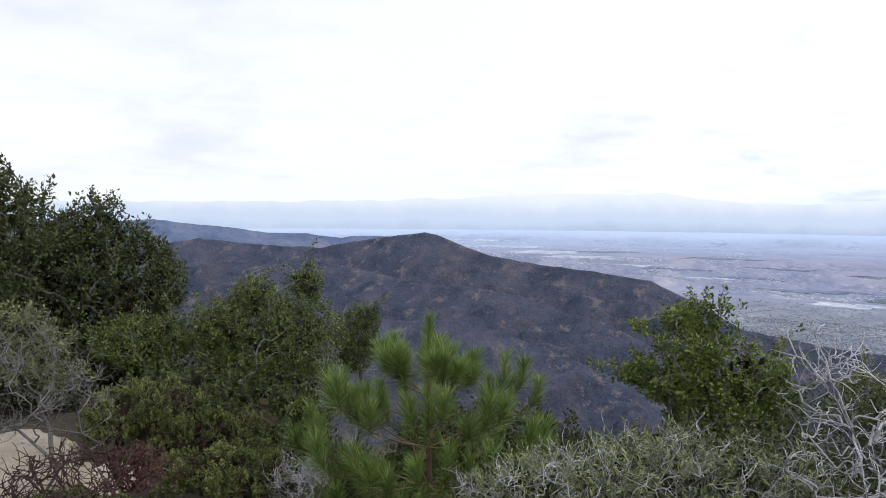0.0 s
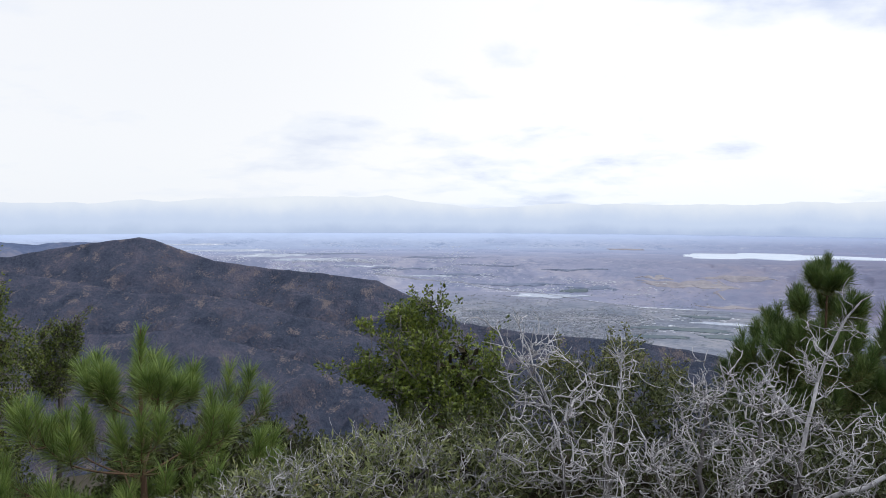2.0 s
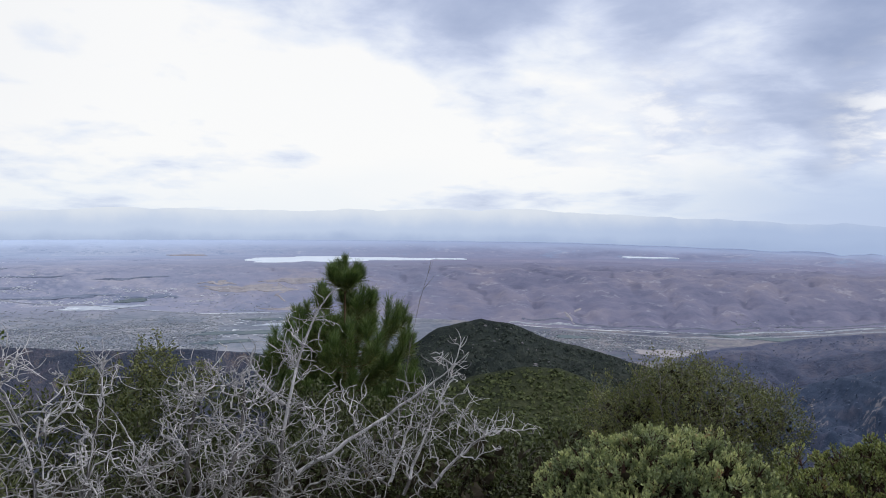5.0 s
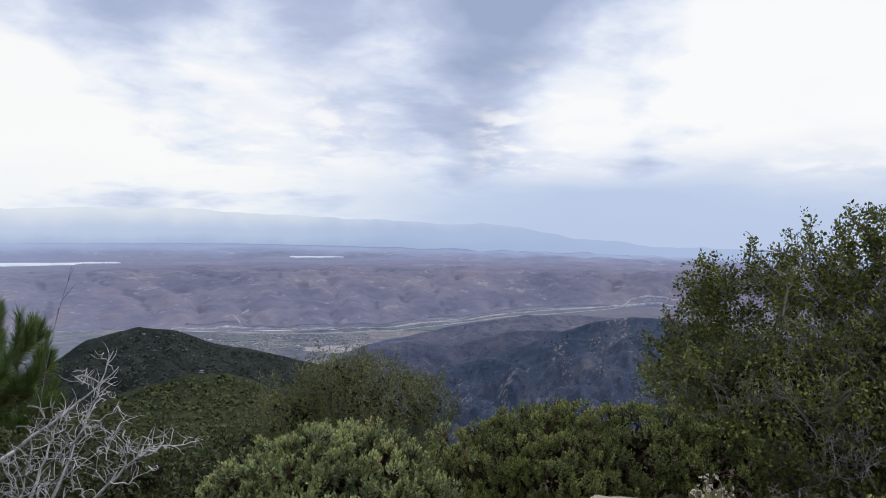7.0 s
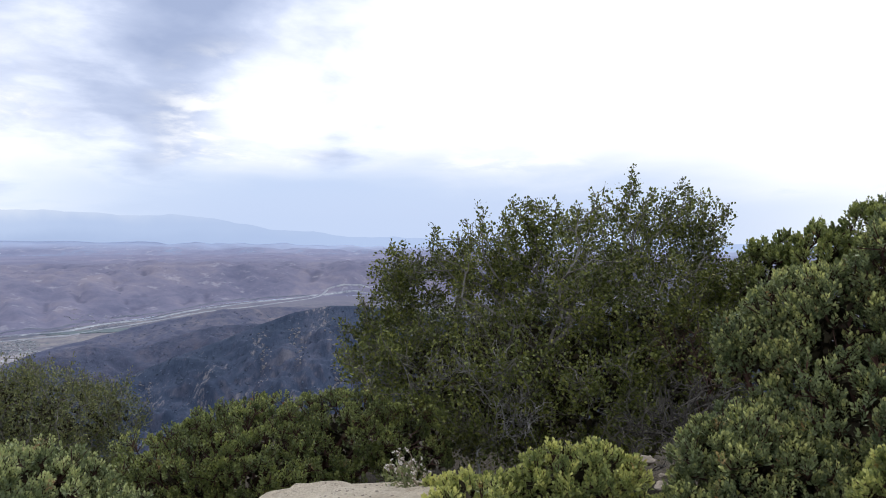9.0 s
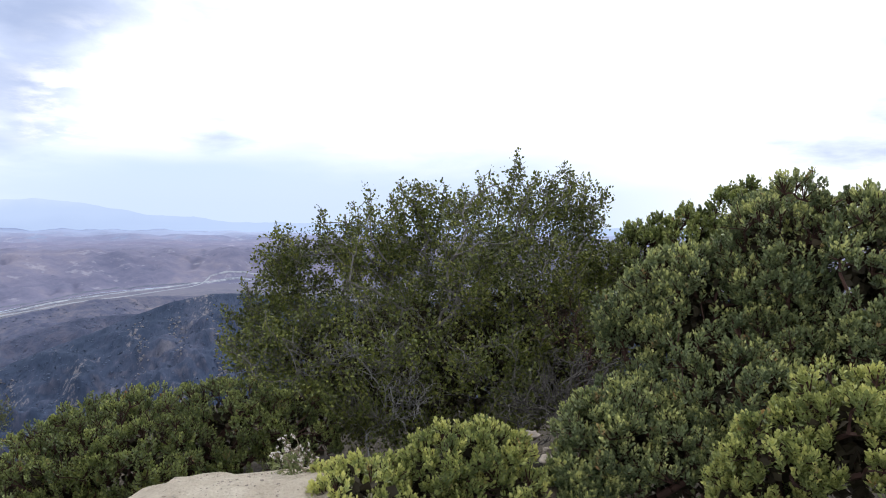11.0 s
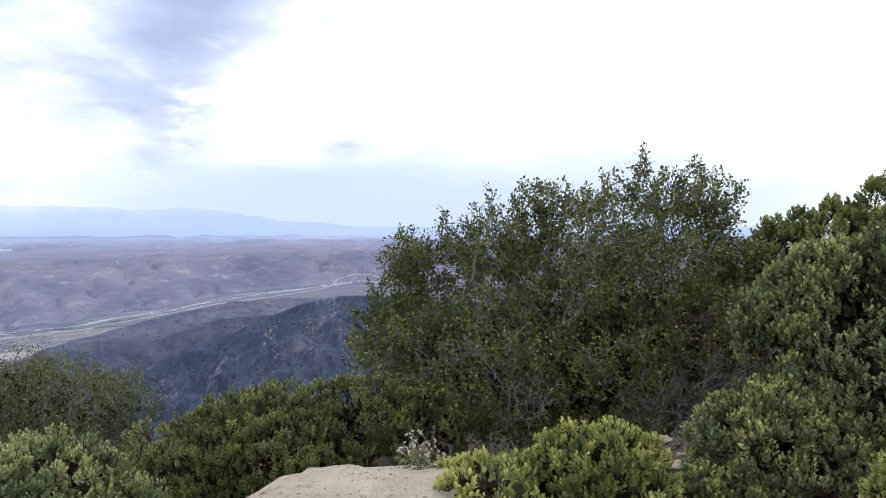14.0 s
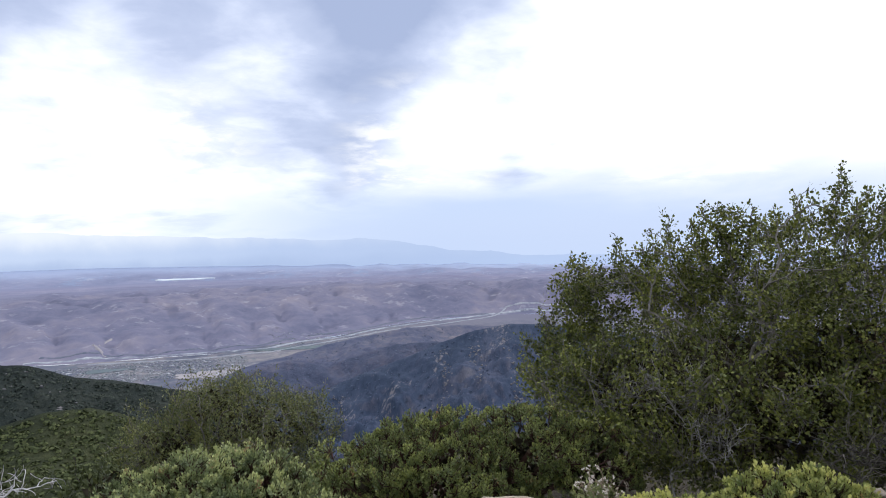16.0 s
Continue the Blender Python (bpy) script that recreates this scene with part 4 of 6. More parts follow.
def scatter(name, land, count, size, mat, label, category, seed, inside, tufts=0, flat=0.7):
    """Scrub (with leaf tufts) or rocks spread over a hill, as one mesh."""
    rng = np.random.default_rng(seed)
    at = spots(land, count, rng, inside)
    n = len(at)
    s = rng.uniform(*size, n) * rng.uniform(0.6, 1.0, n)
    ball = bmesh.new()
    bmesh.ops.create_icosphere(ball, subdivisions=1, radius=1.0)
    shape = np.array([v.co for v in ball.verts])
    tri = np.array([[v.index for v in f.verts] for f in ball.faces])
    ball.free()
    if tufts:
        # scrub needs only a small core under its leaves
        shape = np.array([(1, 0, 0), (-1, 0, 0), (0, 1, 0), (0, -1, 0), (0, 0, 1), (0, 0, -1)], float)
        tri = np.array([(0, 2, 4), (2, 1, 4), (1, 3, 4), (3, 0, 4), (2, 0, 5), (1, 2, 5), (3, 1, 5), (0, 3, 5)])
    rough = rng.uniform(0.45, 1.2, (n, len(shape), 1))
    stretch = np.stack([rng.uniform(0.7, 1.5, n), rng.uniform(0.7, 1.5, n), flat * rng.uniform(0.6, 1.2, n)], -1)
    core = 0.6 if tufts else 1.0
    verts = at[:, None] + shape[None] * rough * (stretch * s[:, None])[:, None] * core + [0, 0, 0.1] * s[:, None, None]
    faces = tri[None] + (np.arange(n) * len(shape))[:, None, None]
    verts, faces = verts.reshape(-1, 3), faces.reshape(-1, 3)
    if tufts:
        d = rng.normal(size=(n, tufts, 3))
        d /= np.linalg.norm(d, axis=2, keepdims=True)
        d[..., 2] = np.abs(d[..., 2]) + 0.15
        p = at[:, None] + d * (stretch * s[:, None])[:, None] * rng.uniform(0.75, 1.12, (n, tufts, 1))
        a = np.cross(d, rng.normal(size=d.shape))
        a /= np.linalg.norm(a, axis=2, keepdims=True)
        b = np.cross(d, a)
        a, b = a * (0.4 * s)[:, None, None], b * (0.4 * s)[:, None, None]
        quad = np.stack([p - a - b, p + a - b, p + a + b, p - a + b], 2).reshape(-1, 3)
        k = np.arange(n * tufts)[:, None] * 4 + len(verts)
        faces = np.concatenate([faces, np.concatenate([k, k + 1, k + 2], 1), np.concatenate([k, k + 2, k + 3], 1)])
        verts = np.concatenate([verts, quad])
    ob = new(name, mesh_from(name, verts, faces, [mat]))
    tagged(ob, label=label, category=category, kind="stuff")


FAR_SCRUB = leaf_material("far_scrub", [(0, (0.046, 0.060, 0.029)), (0.5, (0.088, 0.107, 0.047)), (1, (0.165, 0.175, 0.078))], 0.9, 0.1, 0.0)
DUSKY_SCRUB = leaf_material("dusky_scrub", [(0, (0.032, 0.044, 0.040)), (0.5, (0.060, 0.074, 0.063)), (1, (0.11, 0.118, 0.092))], 0.9, 0.1, 0.0)
# Scrub on the far slopes is tinted blue to stand in for haze.
BLUE_SCRUB = leaf_material("hazed_far_scrub", [(0, (0.06, 0.088, 0.14)), (0.5, (0.098, 0.128, 0.194)), (1, (0.155, 0.178, 0.242))], 0.9, 0.1, 0.0)
FOOT_SCRUB = leaf_material("hazed_foothill_scrub", [(0, (0.095, 0.122, 0.195)), (0.5, (0.13, 0.155, 0.23)), (1, (0.18, 0.198, 0.265))], 0.9, 0.1, 0.0)
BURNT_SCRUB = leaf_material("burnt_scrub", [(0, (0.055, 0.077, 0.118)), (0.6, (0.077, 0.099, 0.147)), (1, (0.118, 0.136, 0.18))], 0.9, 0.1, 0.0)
scatter("chaparral", SLOPE, 11000, (0.45, 1.2), FAR_SCRUB, "dense rounded chaparral bushes on the near slope", "shrubs", 3, lambda a, s, g: 0.1 < s < 1.02 and 8 < a < 48, 5)
scatter("chaparral", HILL, 6500, (0.6, 1.6), DUSKY_SCRUB, "dense dark chaparral bushes on the rounded hill", "shrubs", 4, lambda a, s, g: 0.3 < s < 1.05, 4)
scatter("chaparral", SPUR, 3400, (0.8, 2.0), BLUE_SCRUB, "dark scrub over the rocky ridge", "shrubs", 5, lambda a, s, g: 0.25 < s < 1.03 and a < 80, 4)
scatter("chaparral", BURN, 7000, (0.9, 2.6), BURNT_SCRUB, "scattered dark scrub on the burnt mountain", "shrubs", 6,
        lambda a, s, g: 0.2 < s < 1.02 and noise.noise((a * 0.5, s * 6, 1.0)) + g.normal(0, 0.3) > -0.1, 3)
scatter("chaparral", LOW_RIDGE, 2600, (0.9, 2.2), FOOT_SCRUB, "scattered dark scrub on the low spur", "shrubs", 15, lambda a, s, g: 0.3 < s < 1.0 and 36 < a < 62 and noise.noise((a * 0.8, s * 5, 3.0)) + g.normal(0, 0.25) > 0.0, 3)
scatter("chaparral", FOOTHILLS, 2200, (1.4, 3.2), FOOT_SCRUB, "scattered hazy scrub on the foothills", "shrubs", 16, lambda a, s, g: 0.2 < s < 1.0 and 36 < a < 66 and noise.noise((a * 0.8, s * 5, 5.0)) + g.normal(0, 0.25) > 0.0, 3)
scatter("rock_outcrops", SPUR, 700, (0.6, 2.0), CRAG, "pale rock outcrops down the scrubby ridge", "rocks", 7,
        lambda a, s, g: 46 < a < 66 and 0.25 < s < 0.93 and noise.noise((a * 0.7, s * 3.0, 6.0)) + g.normal(0, 0.07) > 0.30, 0, 1.0)
scatter("rock_outcrops", SPUR, 70, (0.7, 1.8), CRAG, "pale cut bank of a dirt track below the ridge top", "rocks", 17, lambda a, s, g: 53 < a < 63 and abs(s - 0.86 - 0.004 * (a - 58)) < 0.008, 0, 0.8)
scatter("rock_outcrops", BURN, 1600, (0.8, 2.4), BURNT_CRAG, "pale crags on the burnt mountainside", "rocks", 8,
        lambda a, s, g: -60 < a < -18 and 0.15 < s < 0.85 and noise.noise(((a - 9 * s) * 0.4, s * 2.0, 2.0)) + g.normal(0, 0.07) > 0.30, 0, 1.0)
scatter("rock_outcrops", BURN, 420, (0.9, 2.6), BURNT_CRAG, "bare brown rock face above the dark spur", "rocks", 18,
        lambda a, s, g: -36 < a < -20 and 0.78 < s < 0.97 and noise.noise((a * 0.5, s * 7.0, 9.0)) + g.normal(0, 0.1) > 0.1, 0, 1.0)
scatter("rock_outcrops", CRAGGY, 1100, (0.7, 2.2), BURNT_CRAG, "brown crags down the face of the spur", "rocks", 20,
        lambda a, s, g: -52 < a < -19 and 0.2 < s < 0.95 and noise.noise(((a + 14 * s) * 0.45, s * 4.5, 12.0)) + g.normal(0, 0.08) > 0.26, 0, 1.0)
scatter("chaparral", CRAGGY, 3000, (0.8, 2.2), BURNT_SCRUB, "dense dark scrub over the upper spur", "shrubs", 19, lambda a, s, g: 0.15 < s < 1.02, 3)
scatter("rock_outcrops", HILL, 26, (0.6, 1.4), CRAG, "pale boulders along the green hill", "rocks", 9, lambda a, s, g: 23 < a < 30 and 0.7 < s < 0.97 and g.random() < 0.5)
scatter("rock_outcrops", SLOPE, 14, (0.3, 0.8), CRAG, "cluster of pale boulders on the near crest", "rocks", 10, lambda a, s, g: 30.0 < a < 31.8 and 0.88 < s < 1.0)


# ---------------------------------------------------------------- plants
def unit(v):
    return v / np.maximum(np.linalg.norm(v, axis=-1, keepdims=True), 1e-9)


def frames_of(axis, rng):
    """Two directions square to each axis, turned at random about it."""
    other = unit(rng.normal(size=axis.shape))
    side = unit(np.cross(axis, other))
    return side, np.cross(side, axis)


def tubes(a, b, ra, rb, sides=4):
    """Tapered prisms from a to b."""
    axis = unit(b - a)
    ref = np.where(np.abs(axis[:, 2:3]) > 0.9, [[1.0, 0, 0]], [[0, 0, 1.0]])
    u = unit(np.cross(axis, ref))
    w = np.cross(axis, u)
    ang = np.arange(sides) / sides * 2 * np.pi
    rim = u[:, None] * np.cos(ang)[None, :, None] + w[:, None] * np.sin(ang)[None, :, None]
    verts = np.concatenate([a[:, None] + rim * ra[:, None, None], b[:, None] + rim * rb[:, None, None]], 1)
    k = np.arange(sides)
    quad = np.stack([k, (k + 1) % sides, (k + 1) % sides + sides, k + sides], -1)
    faces = quad[None] + (np.arange(len(a)) * 2 * sides)[:, None, None]
    return verts.reshape(-1, 3), faces.reshape(-1, 4)


def join(sets):
    verts, faces, base = [], [], 0
    for v, f in sets:
        verts.append(v)
        faces.append(f + base)
        base += len(v)
    return np.concatenate(verts), np.concatenate(faces)


def within(blobs, count, rng, shell=0.25, low=-1.0, gaps=0.0):
    """Points in a crown made of overlapping rounded masses, most of them near its skin, with gaps."""
    blobs = np.array(blobs, float)
    share = blobs[:, 3] * (blobs[:, 3] + blobs[:, 4])
    out, way = [], []
    need = count
    while need > 0:
        pick = rng.choice(len(blobs), size=need * 2, p=share / share.sum())
        d = unit(rng.normal(size=(need * 2, 3)))
        size = blobs[pick][:, [3, 3, 4]]
        lump = np.array([1 + 0.22 * noise.noise(Vector(v * 2.3) + Vector((float(i) * 7.1, 0, 0))) for v, i in zip(d, pick)])
        p = blobs[pick][:, :3] + d * size * (lump * rng.random(need * 2) ** shell)[:, None]
        keep = d[:, 2] > low
        # drop what lies deep inside another mass
        for n, b in enumerate(blobs):
            inside = (((p - b[:3]) / b[[3, 3, 4]]) ** 2).sum(1) < 0.45
            keep &= ~(inside & (pick != n))
        if gaps:
            keep &= np.array([noise.noise(Vector(v * 3.2)) for v in p]) > gaps - 0.75
        out.append(p[keep][:need])
        way.append(d[keep][:need])
        need = count - sum(len(o) for o in out)
    return np.concatenate(out), np.concatenate(way)


def grow(bases, tips, rng, wiggle=0.08, long=0.45, bits=4, sag=0.0, frame_lines=()):
    """A branching skeleton that reaches every tip: places, parents, and how much hangs on each."""
    extra = sum(len(l) for l in frame_lines)
    place = np.zeros((len(bases) + extra + len(tips) * bits, 3))
    parent = np.full(len(place), -1)
    length = np.zeros(len(place))
    place[:len(bases)] = bases
    used = len(bases)
    for l in frame_lines:
        for k, p in enumerate(l):
            place[used], parent[used], length[used] = p, (used - 1 if k else -1), 0.25 * k / len(l)
            used += 1
    order = np.argsort(np.linalg.norm(tips - np.mean(bases, 0), axis=1) + rng.normal(0, 0.05, len(tips)))
    ends = np.zeros(len(tips), int)
    for t in order:
        tip = tips[t]
        gap = np.linalg.norm(place[:used] - tip, axis=1)
        below = np.maximum(place[:used, 2] - tip[2], 0)
        k = int(np.argmin(gap + long * length[:used] + 0.8 * below))
        start, reach = place[k].copy(), gap[k]
        bend = rng.normal(0, wiggle, 3) * reach
        bend[2] += 0.12 * reach - sag * reach
        last = k
        for j in range(bits):
            s = (j + 1) / bits
            p = start + (tip - start) * s + bend * math.sin(math.pi * s) + (rng.normal(0, wiggle * 0.35, 3) * reach if j < bits - 1 else 0)
            place[used], parent[used] = p, last
            length[used] = length[last] + reach / bits
            last = used
            used += 1
        ends[t] = last
    weight = np.zeros(used)
    weight[ends] += 1
    for i in range(used - 1, -1, -1):
        if parent[i] >= 0:
            weight[parent[i]] += weight[i]
    return place[:used], parent[:used], weight, ends


def roots_of(parent):
    """The stem at whose foot each bit of branch begins."""
    root = np.arange(len(parent))
    for k, p in enumerate(parent):
        if p >= 0:
            root[k] = root[p]
    return root


def wood(place, parent, weight, thin, power=0.42, thick=0.09, only=None):
    child = np.nonzero((parent >= 0) if only is None else (parent >= 0) & only)[0]
    size = np.minimum(thin * np.maximum(weight, 1) ** power, thick)
    a, b = place[parent[child]], place[child]
    ra = np.minimum(size[parent[child]], size[child] * 1.35)
    heavy = size[child] > 0.012
    sets = [tubes(a[m], b[m], ra[m], size[child][m], n) for m, n in ((heavy, 7), (~heavy, 3)) if m.any()]
    return join(sets)


LEAF = np.array([(0, 0, 0), (-0.30, 0.42, 0.09), (0, 0.5, 0), (0.30, 0.42, 0.09), (-0.2, 0.78, 0.06), (0.2, 0.78, 0.06), (0, 1, -0.04)])
LEAF_FACES = np.array([(0, 2, 1), (0, 3, 2), (1, 2, 4), (2, 3, 5), (2, 6, 4), (2, 5, 6)])
OVAL = np.array([(0, 0, 0), (0.27, 0.36, 0.07), (0.20, 0.76, 0.05), (0, 1, -0.03), (-0.20, 0.76, 0.05), (-0.27, 0.36, 0.07)])
OVAL_FACES = np.array([(0, 1, 2), (0, 2, 3), (0, 3, 4), (0, 4, 5)])
SLIM = np.array([(0, 0, 0), (0.26, 0.5, 0.06), (0, 1, 0), (-0.26, 0.5, 0.06)])
BROAD = np.array([(0, 0, 0), (0.32, 0.56, 0.07), (0, 1, 0), (-0.32, 0.56, 0.07)])
SLIM_FACES = np.array([(0, 1, 2), (0, 2, 3)])


def leaves(place, axis, size, rng, shape=LEAF, faces=LEAF_FACES, width=1.0, up=0.0):
    side, normal = frames_of(axis, rng)
    if up:
        normal = unit(normal + up * np.array([0, 0, 1.0]))
        side = unit(np.cross(axis, normal))
        normal = np.cross(side, axis)
    s = size[:, None, None]
    t = shape[None]
    verts = place[:, None] + s * (t[..., 0:1] * width * side[:, None] + t[..., 1:2] * axis[:, None] + t[..., 2:3] * normal[:, None])
    f = faces[None] + (np.arange(len(place)) * len(shape))[:, None, None]
    return verts.reshape(-1, 3), f.reshape(-1, faces.shape[1])


def shade_leaves(blobs, count, size, rng):
    """Dark leaves added deep inside a crown to stand in for its shade."""
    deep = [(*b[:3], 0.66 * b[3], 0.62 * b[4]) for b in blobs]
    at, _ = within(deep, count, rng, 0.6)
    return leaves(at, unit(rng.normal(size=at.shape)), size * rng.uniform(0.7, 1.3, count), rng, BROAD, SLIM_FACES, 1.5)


def stems(blobs, count, rng, spread=0.35, sink=0.08):
    """Where stems leave the ground beneath a crown."""
    b = np.array(blobs, float)
    mid = np.average(b[:, :2], axis=0, weights=b[:, 3] ** 2)
    xy = mid + rng.normal(0, spread * b[:, 3].mean(), (count, 2))
    return np.column_stack([xy, near_z(xy[:, 0], xy[:, 1]) - sink])


def shrub(name, label, category, blobs, seed, leaf, bark, tips=260, sprays=3000, per=7, size=0.03, spray=0.10, base=3, thin=0.0028, shell=0.3, gaps=0.0, width=1.0,
          group="", fine=True, wiggle=0.08, twig_share=1.0, lean=0.5, low=-1.0, shoots=0, reach=0.35, inner=0, heart=None, airy=0.0):
    """A leafy shrub or small tree: a skeleton of stems, short twigs, and leaves along the twigs."""
    rng = np.random.default_rng(seed)
    bases = stems(blobs, base, rng)
    origin = bases.mean(0)
    tip, _ = within(blobs, tips, rng, shell + 0.15, low)
    ends_at, out = within(blobs, sprays, rng, shell, low, gaps)
    if airy:
        # the crown opens up towards its top
        low_, high_ = np.percentile(ends_at[:, 2], (58, 99))
        keep = rng.random(len(ends_at)) > airy * np.clip((ends_at[:, 2] - low_) / (high_ - low_), 0, 1)
        ends_at, out = ends_at[keep], out[keep]
    if shoots:
        # long shoots that stand out of the crown and break its outline
        skin, away = within(blobs, shoots, rng, 0.05, -0.1)
        go = unit(away * 0.7 + np.array([0, 0, 0.9]) + rng.normal(0, 0.25, skin.shape)) * (reach * rng.uniform(0.3, 1.0, shoots) ** 1.3)[:, None]
        tip = np.concatenate([tip, skin, skin + go])
        steps_ = np.concatenate([np.linspace(0.1, 1, 6)] * shoots)
        ends_at = np.concatenate([ends_at, np.repeat(skin, 6, 0) + np.repeat(go, 6, 0) * steps_[:, None] + rng.normal(0, 0.03, (shoots * 6, 3))])
        out = np.concatenate([out, np.repeat(unit(go), 6, 0)])
    place, parent, weight, ends = grow(bases, tip, rng, wiggle)
    # each spray is a twig from the nearest bit of branch
    near = np.empty(len(ends_at), int)
    for k in range(0, len(ends_at), 400):
        gap = np.linalg.norm(ends_at[k:k + 400, None] - place[None], axis=2)
        near[k:k + 400] = gap.argmin(1)
    axis = unit(unit(ends_at - place[near]) + 0.6 * out + np.array([0, 0, lean]) + rng.normal(0, 0.35, ends_at.shape))
    root = ends_at - axis * np.minimum(np.linalg.norm(ends_at - place[near], axis=1), spray * 2.2)[:, None]
    crown_at = np.repeat(ends_at, per, 0)
    crown_axis = np.repeat(axis, per, 0)
    along = rng.random(len(crown_at)) * spray
    spread = unit(rng.normal(size=crown_at.shape))
    at = crown_at - crown_axis * along[:, None] + spread * (spray * 0.16)
    dirs = unit(crown_axis * 0.7 + spread * 0.9 + np.array([0, 0, 0.15]))
    kind, faces = (OVAL, OVAL_FACES) if fine else (SLIM, SLIM_FACES)
    crown = leaves(at, dirs, size * rng.uniform(0.6, 1.25, len(at)), rng, kind, faces, width, 0.8)
    if inner:
        mass = shade_leaves(blobs if heart is None else [blobs[k] for k in heart], inner, size * 2.2, rng)
    top = thing(name, origin, label, category, group)
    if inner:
        part("inner_shade", mesh_from("inner_shade", mass[0] - origin, mass[1], [SHADE_LEAF]), top, "dark leaves added for shade deep inside", "stuff")
    pick = rng.random(len(ends_at)) < twig_share
    twigs = tubes(np.concatenate([place[near][pick], root[pick]]), np.concatenate([root[pick], ends_at[pick]]), np.full(pick.sum() * 2, thin * 0.8), np.full(pick.sum() * 2, thin * 0.45), 3)
    w = join([wood(place, parent, weight, thin), (twigs[0], twigs[1])])
    part("trunk", mesh_from("trunk", w[0] - origin, w[1], [bark]), top)
    part("crown", mesh_from("crown", crown[0] - origin, crown[1], [leaf]), top, kind="stuff")
    return top


def manzanita(label, blobs, seed, leaf, tips=220, rosettes=1800, per=13, size=0.034, base=4, shell=0.16, group="manzanitas", gaps=0.0, low=-0.4, clump=0.11, fine=False, inner=700, heart=None):
    """A manzanita: crooked red stems and dense upright rosettes of stiff oval leaves."""
    rng = np.random.default_rng(seed)
    bases = stems(blobs, base, rng)
    origin = bases.mean(0)
    # rosettes sit in rounded clumps at the branch ends
    each = 12
    core = [(*b[:3], max(b[3] - 0.7 * clump, 0.4 * b[3]), max(b[4] - 0.8 * clump, 0.4 * b[4])) for b in blobs]
    hub, away = within(core, rosettes // each, rng, shell, low, gaps)
    hub_up = np.repeat(unit(away * 0.65 + np.array([0, 0, 0.9])), each, 0)
    out = unit(rng.normal(size=hub_up.shape) + hub_up * 1.5)
    wide = np.repeat(clump * rng.uniform(0.6, 1.25, len(hub)), each)
    at = np.repeat(hub, each, 0) + out * (wide * rng.uniform(0.7, 1.05, len(out)))[:, None]
    root = hub - unit(away + np.array([0, 0, 0.8])) * clump * 0.3
    place, parent, weight, ends = grow(bases, root, rng, 0.12, 0.45, 3)
    near = np.repeat(ends, each)
    axis = unit(out * 0.55 + np.array([0, 0, 0.9]) + rng.normal(0, 0.2, at.shape))
    n = len(at) * per
    a, p = np.repeat(axis, per, 0), np.repeat(at, per, 0)
    side, other = frames_of(axis, rng)
    side, other = np.repeat(side, per, 0), np.repeat(other, per, 0)
    step = np.tile(np.arange(per), len(at))
    turn = step * 2.4 + rng.normal(0, 0.25, n)
    rise = step / per
    open_ = 0.95 - 0.8 * rise + rng.normal(0, 0.12, n)
    radial = side * np.cos(turn)[:, None] + other * np.sin(turn)[:, None]
    d = unit(a * np.cos(open_)[:, None] + radial * np.sin(open_)[:, None])
    where = p + a * ((rise - 1.0) * size * 2.0)[:, None] + radial * (size * 0.12)
    # leaves face the stem's tip
    normal = unit(a - d * (a * d).sum(1, keepdims=True) + 1e-6)
    across = np.cross(d, normal)
    s = (size * rng.uniform(0.7, 1.2, n) * (1.05 - 0.3 * rise))[:, None, None]
    leaf_shape, leaf_faces = (OVAL, OVAL_FACES) if fine else (BROAD, SLIM_FACES)
    t = leaf_shape[None]
    verts = where[:, None] + s * (t[..., 0:1] * 1.05 * across[:, None] + t[..., 1:2] * d[:, None] + t[..., 2:3] * 1.2 * normal[:, None])
    faces = leaf_faces[None] + (np.arange(n) * len(leaf_shape))[:, None, None]
    verts, faces = verts.reshape(-1, 3), faces.reshape(-1, 3)
    lively = np.repeat(np.repeat(rng.random(len(hub)), each) * 0.6 + rng.random(len(at)) * 0.4, per)
    youth = np.repeat(np.clip(0.2 + 0.85 * rise * lively + 0.25 * (lively - 0.5), 0, 1), len(leaf_shape))
    mass = shade_leaves(blobs if heart is None else [blobs[k] for k in heart], inner, size * 2.2, rng)
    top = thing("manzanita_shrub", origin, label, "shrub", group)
    part("inner_shade", mesh_from("inner_shade", mass[0] - origin, mass[1], [SHADE_LEAF]), top, "dark leaves added for shade deep inside", "stuff")
    pick = rng.random(len(at)) < 0.5
    twigs = tubes(place[near][pick], at[pick], np.full(pick.sum(), 0.0030), np.full(pick.sum(), 0.0020), 3)
    w = join([wood(place, parent, weight, 0.0035, 0.42, 0.022), twigs])
    part("trunk", mesh_from("trunk", w[0] - origin, w[1], [MANZANITA_BARK]), top)
    crown = mesh_from("crown", verts - origin, faces, [leaf])
    crown.attributes.new("youth", "FLOAT", "POINT").data.foreach_set("value", youth.astype(np.float32))
    part("crown", crown, top, kind="stuff")
    return top


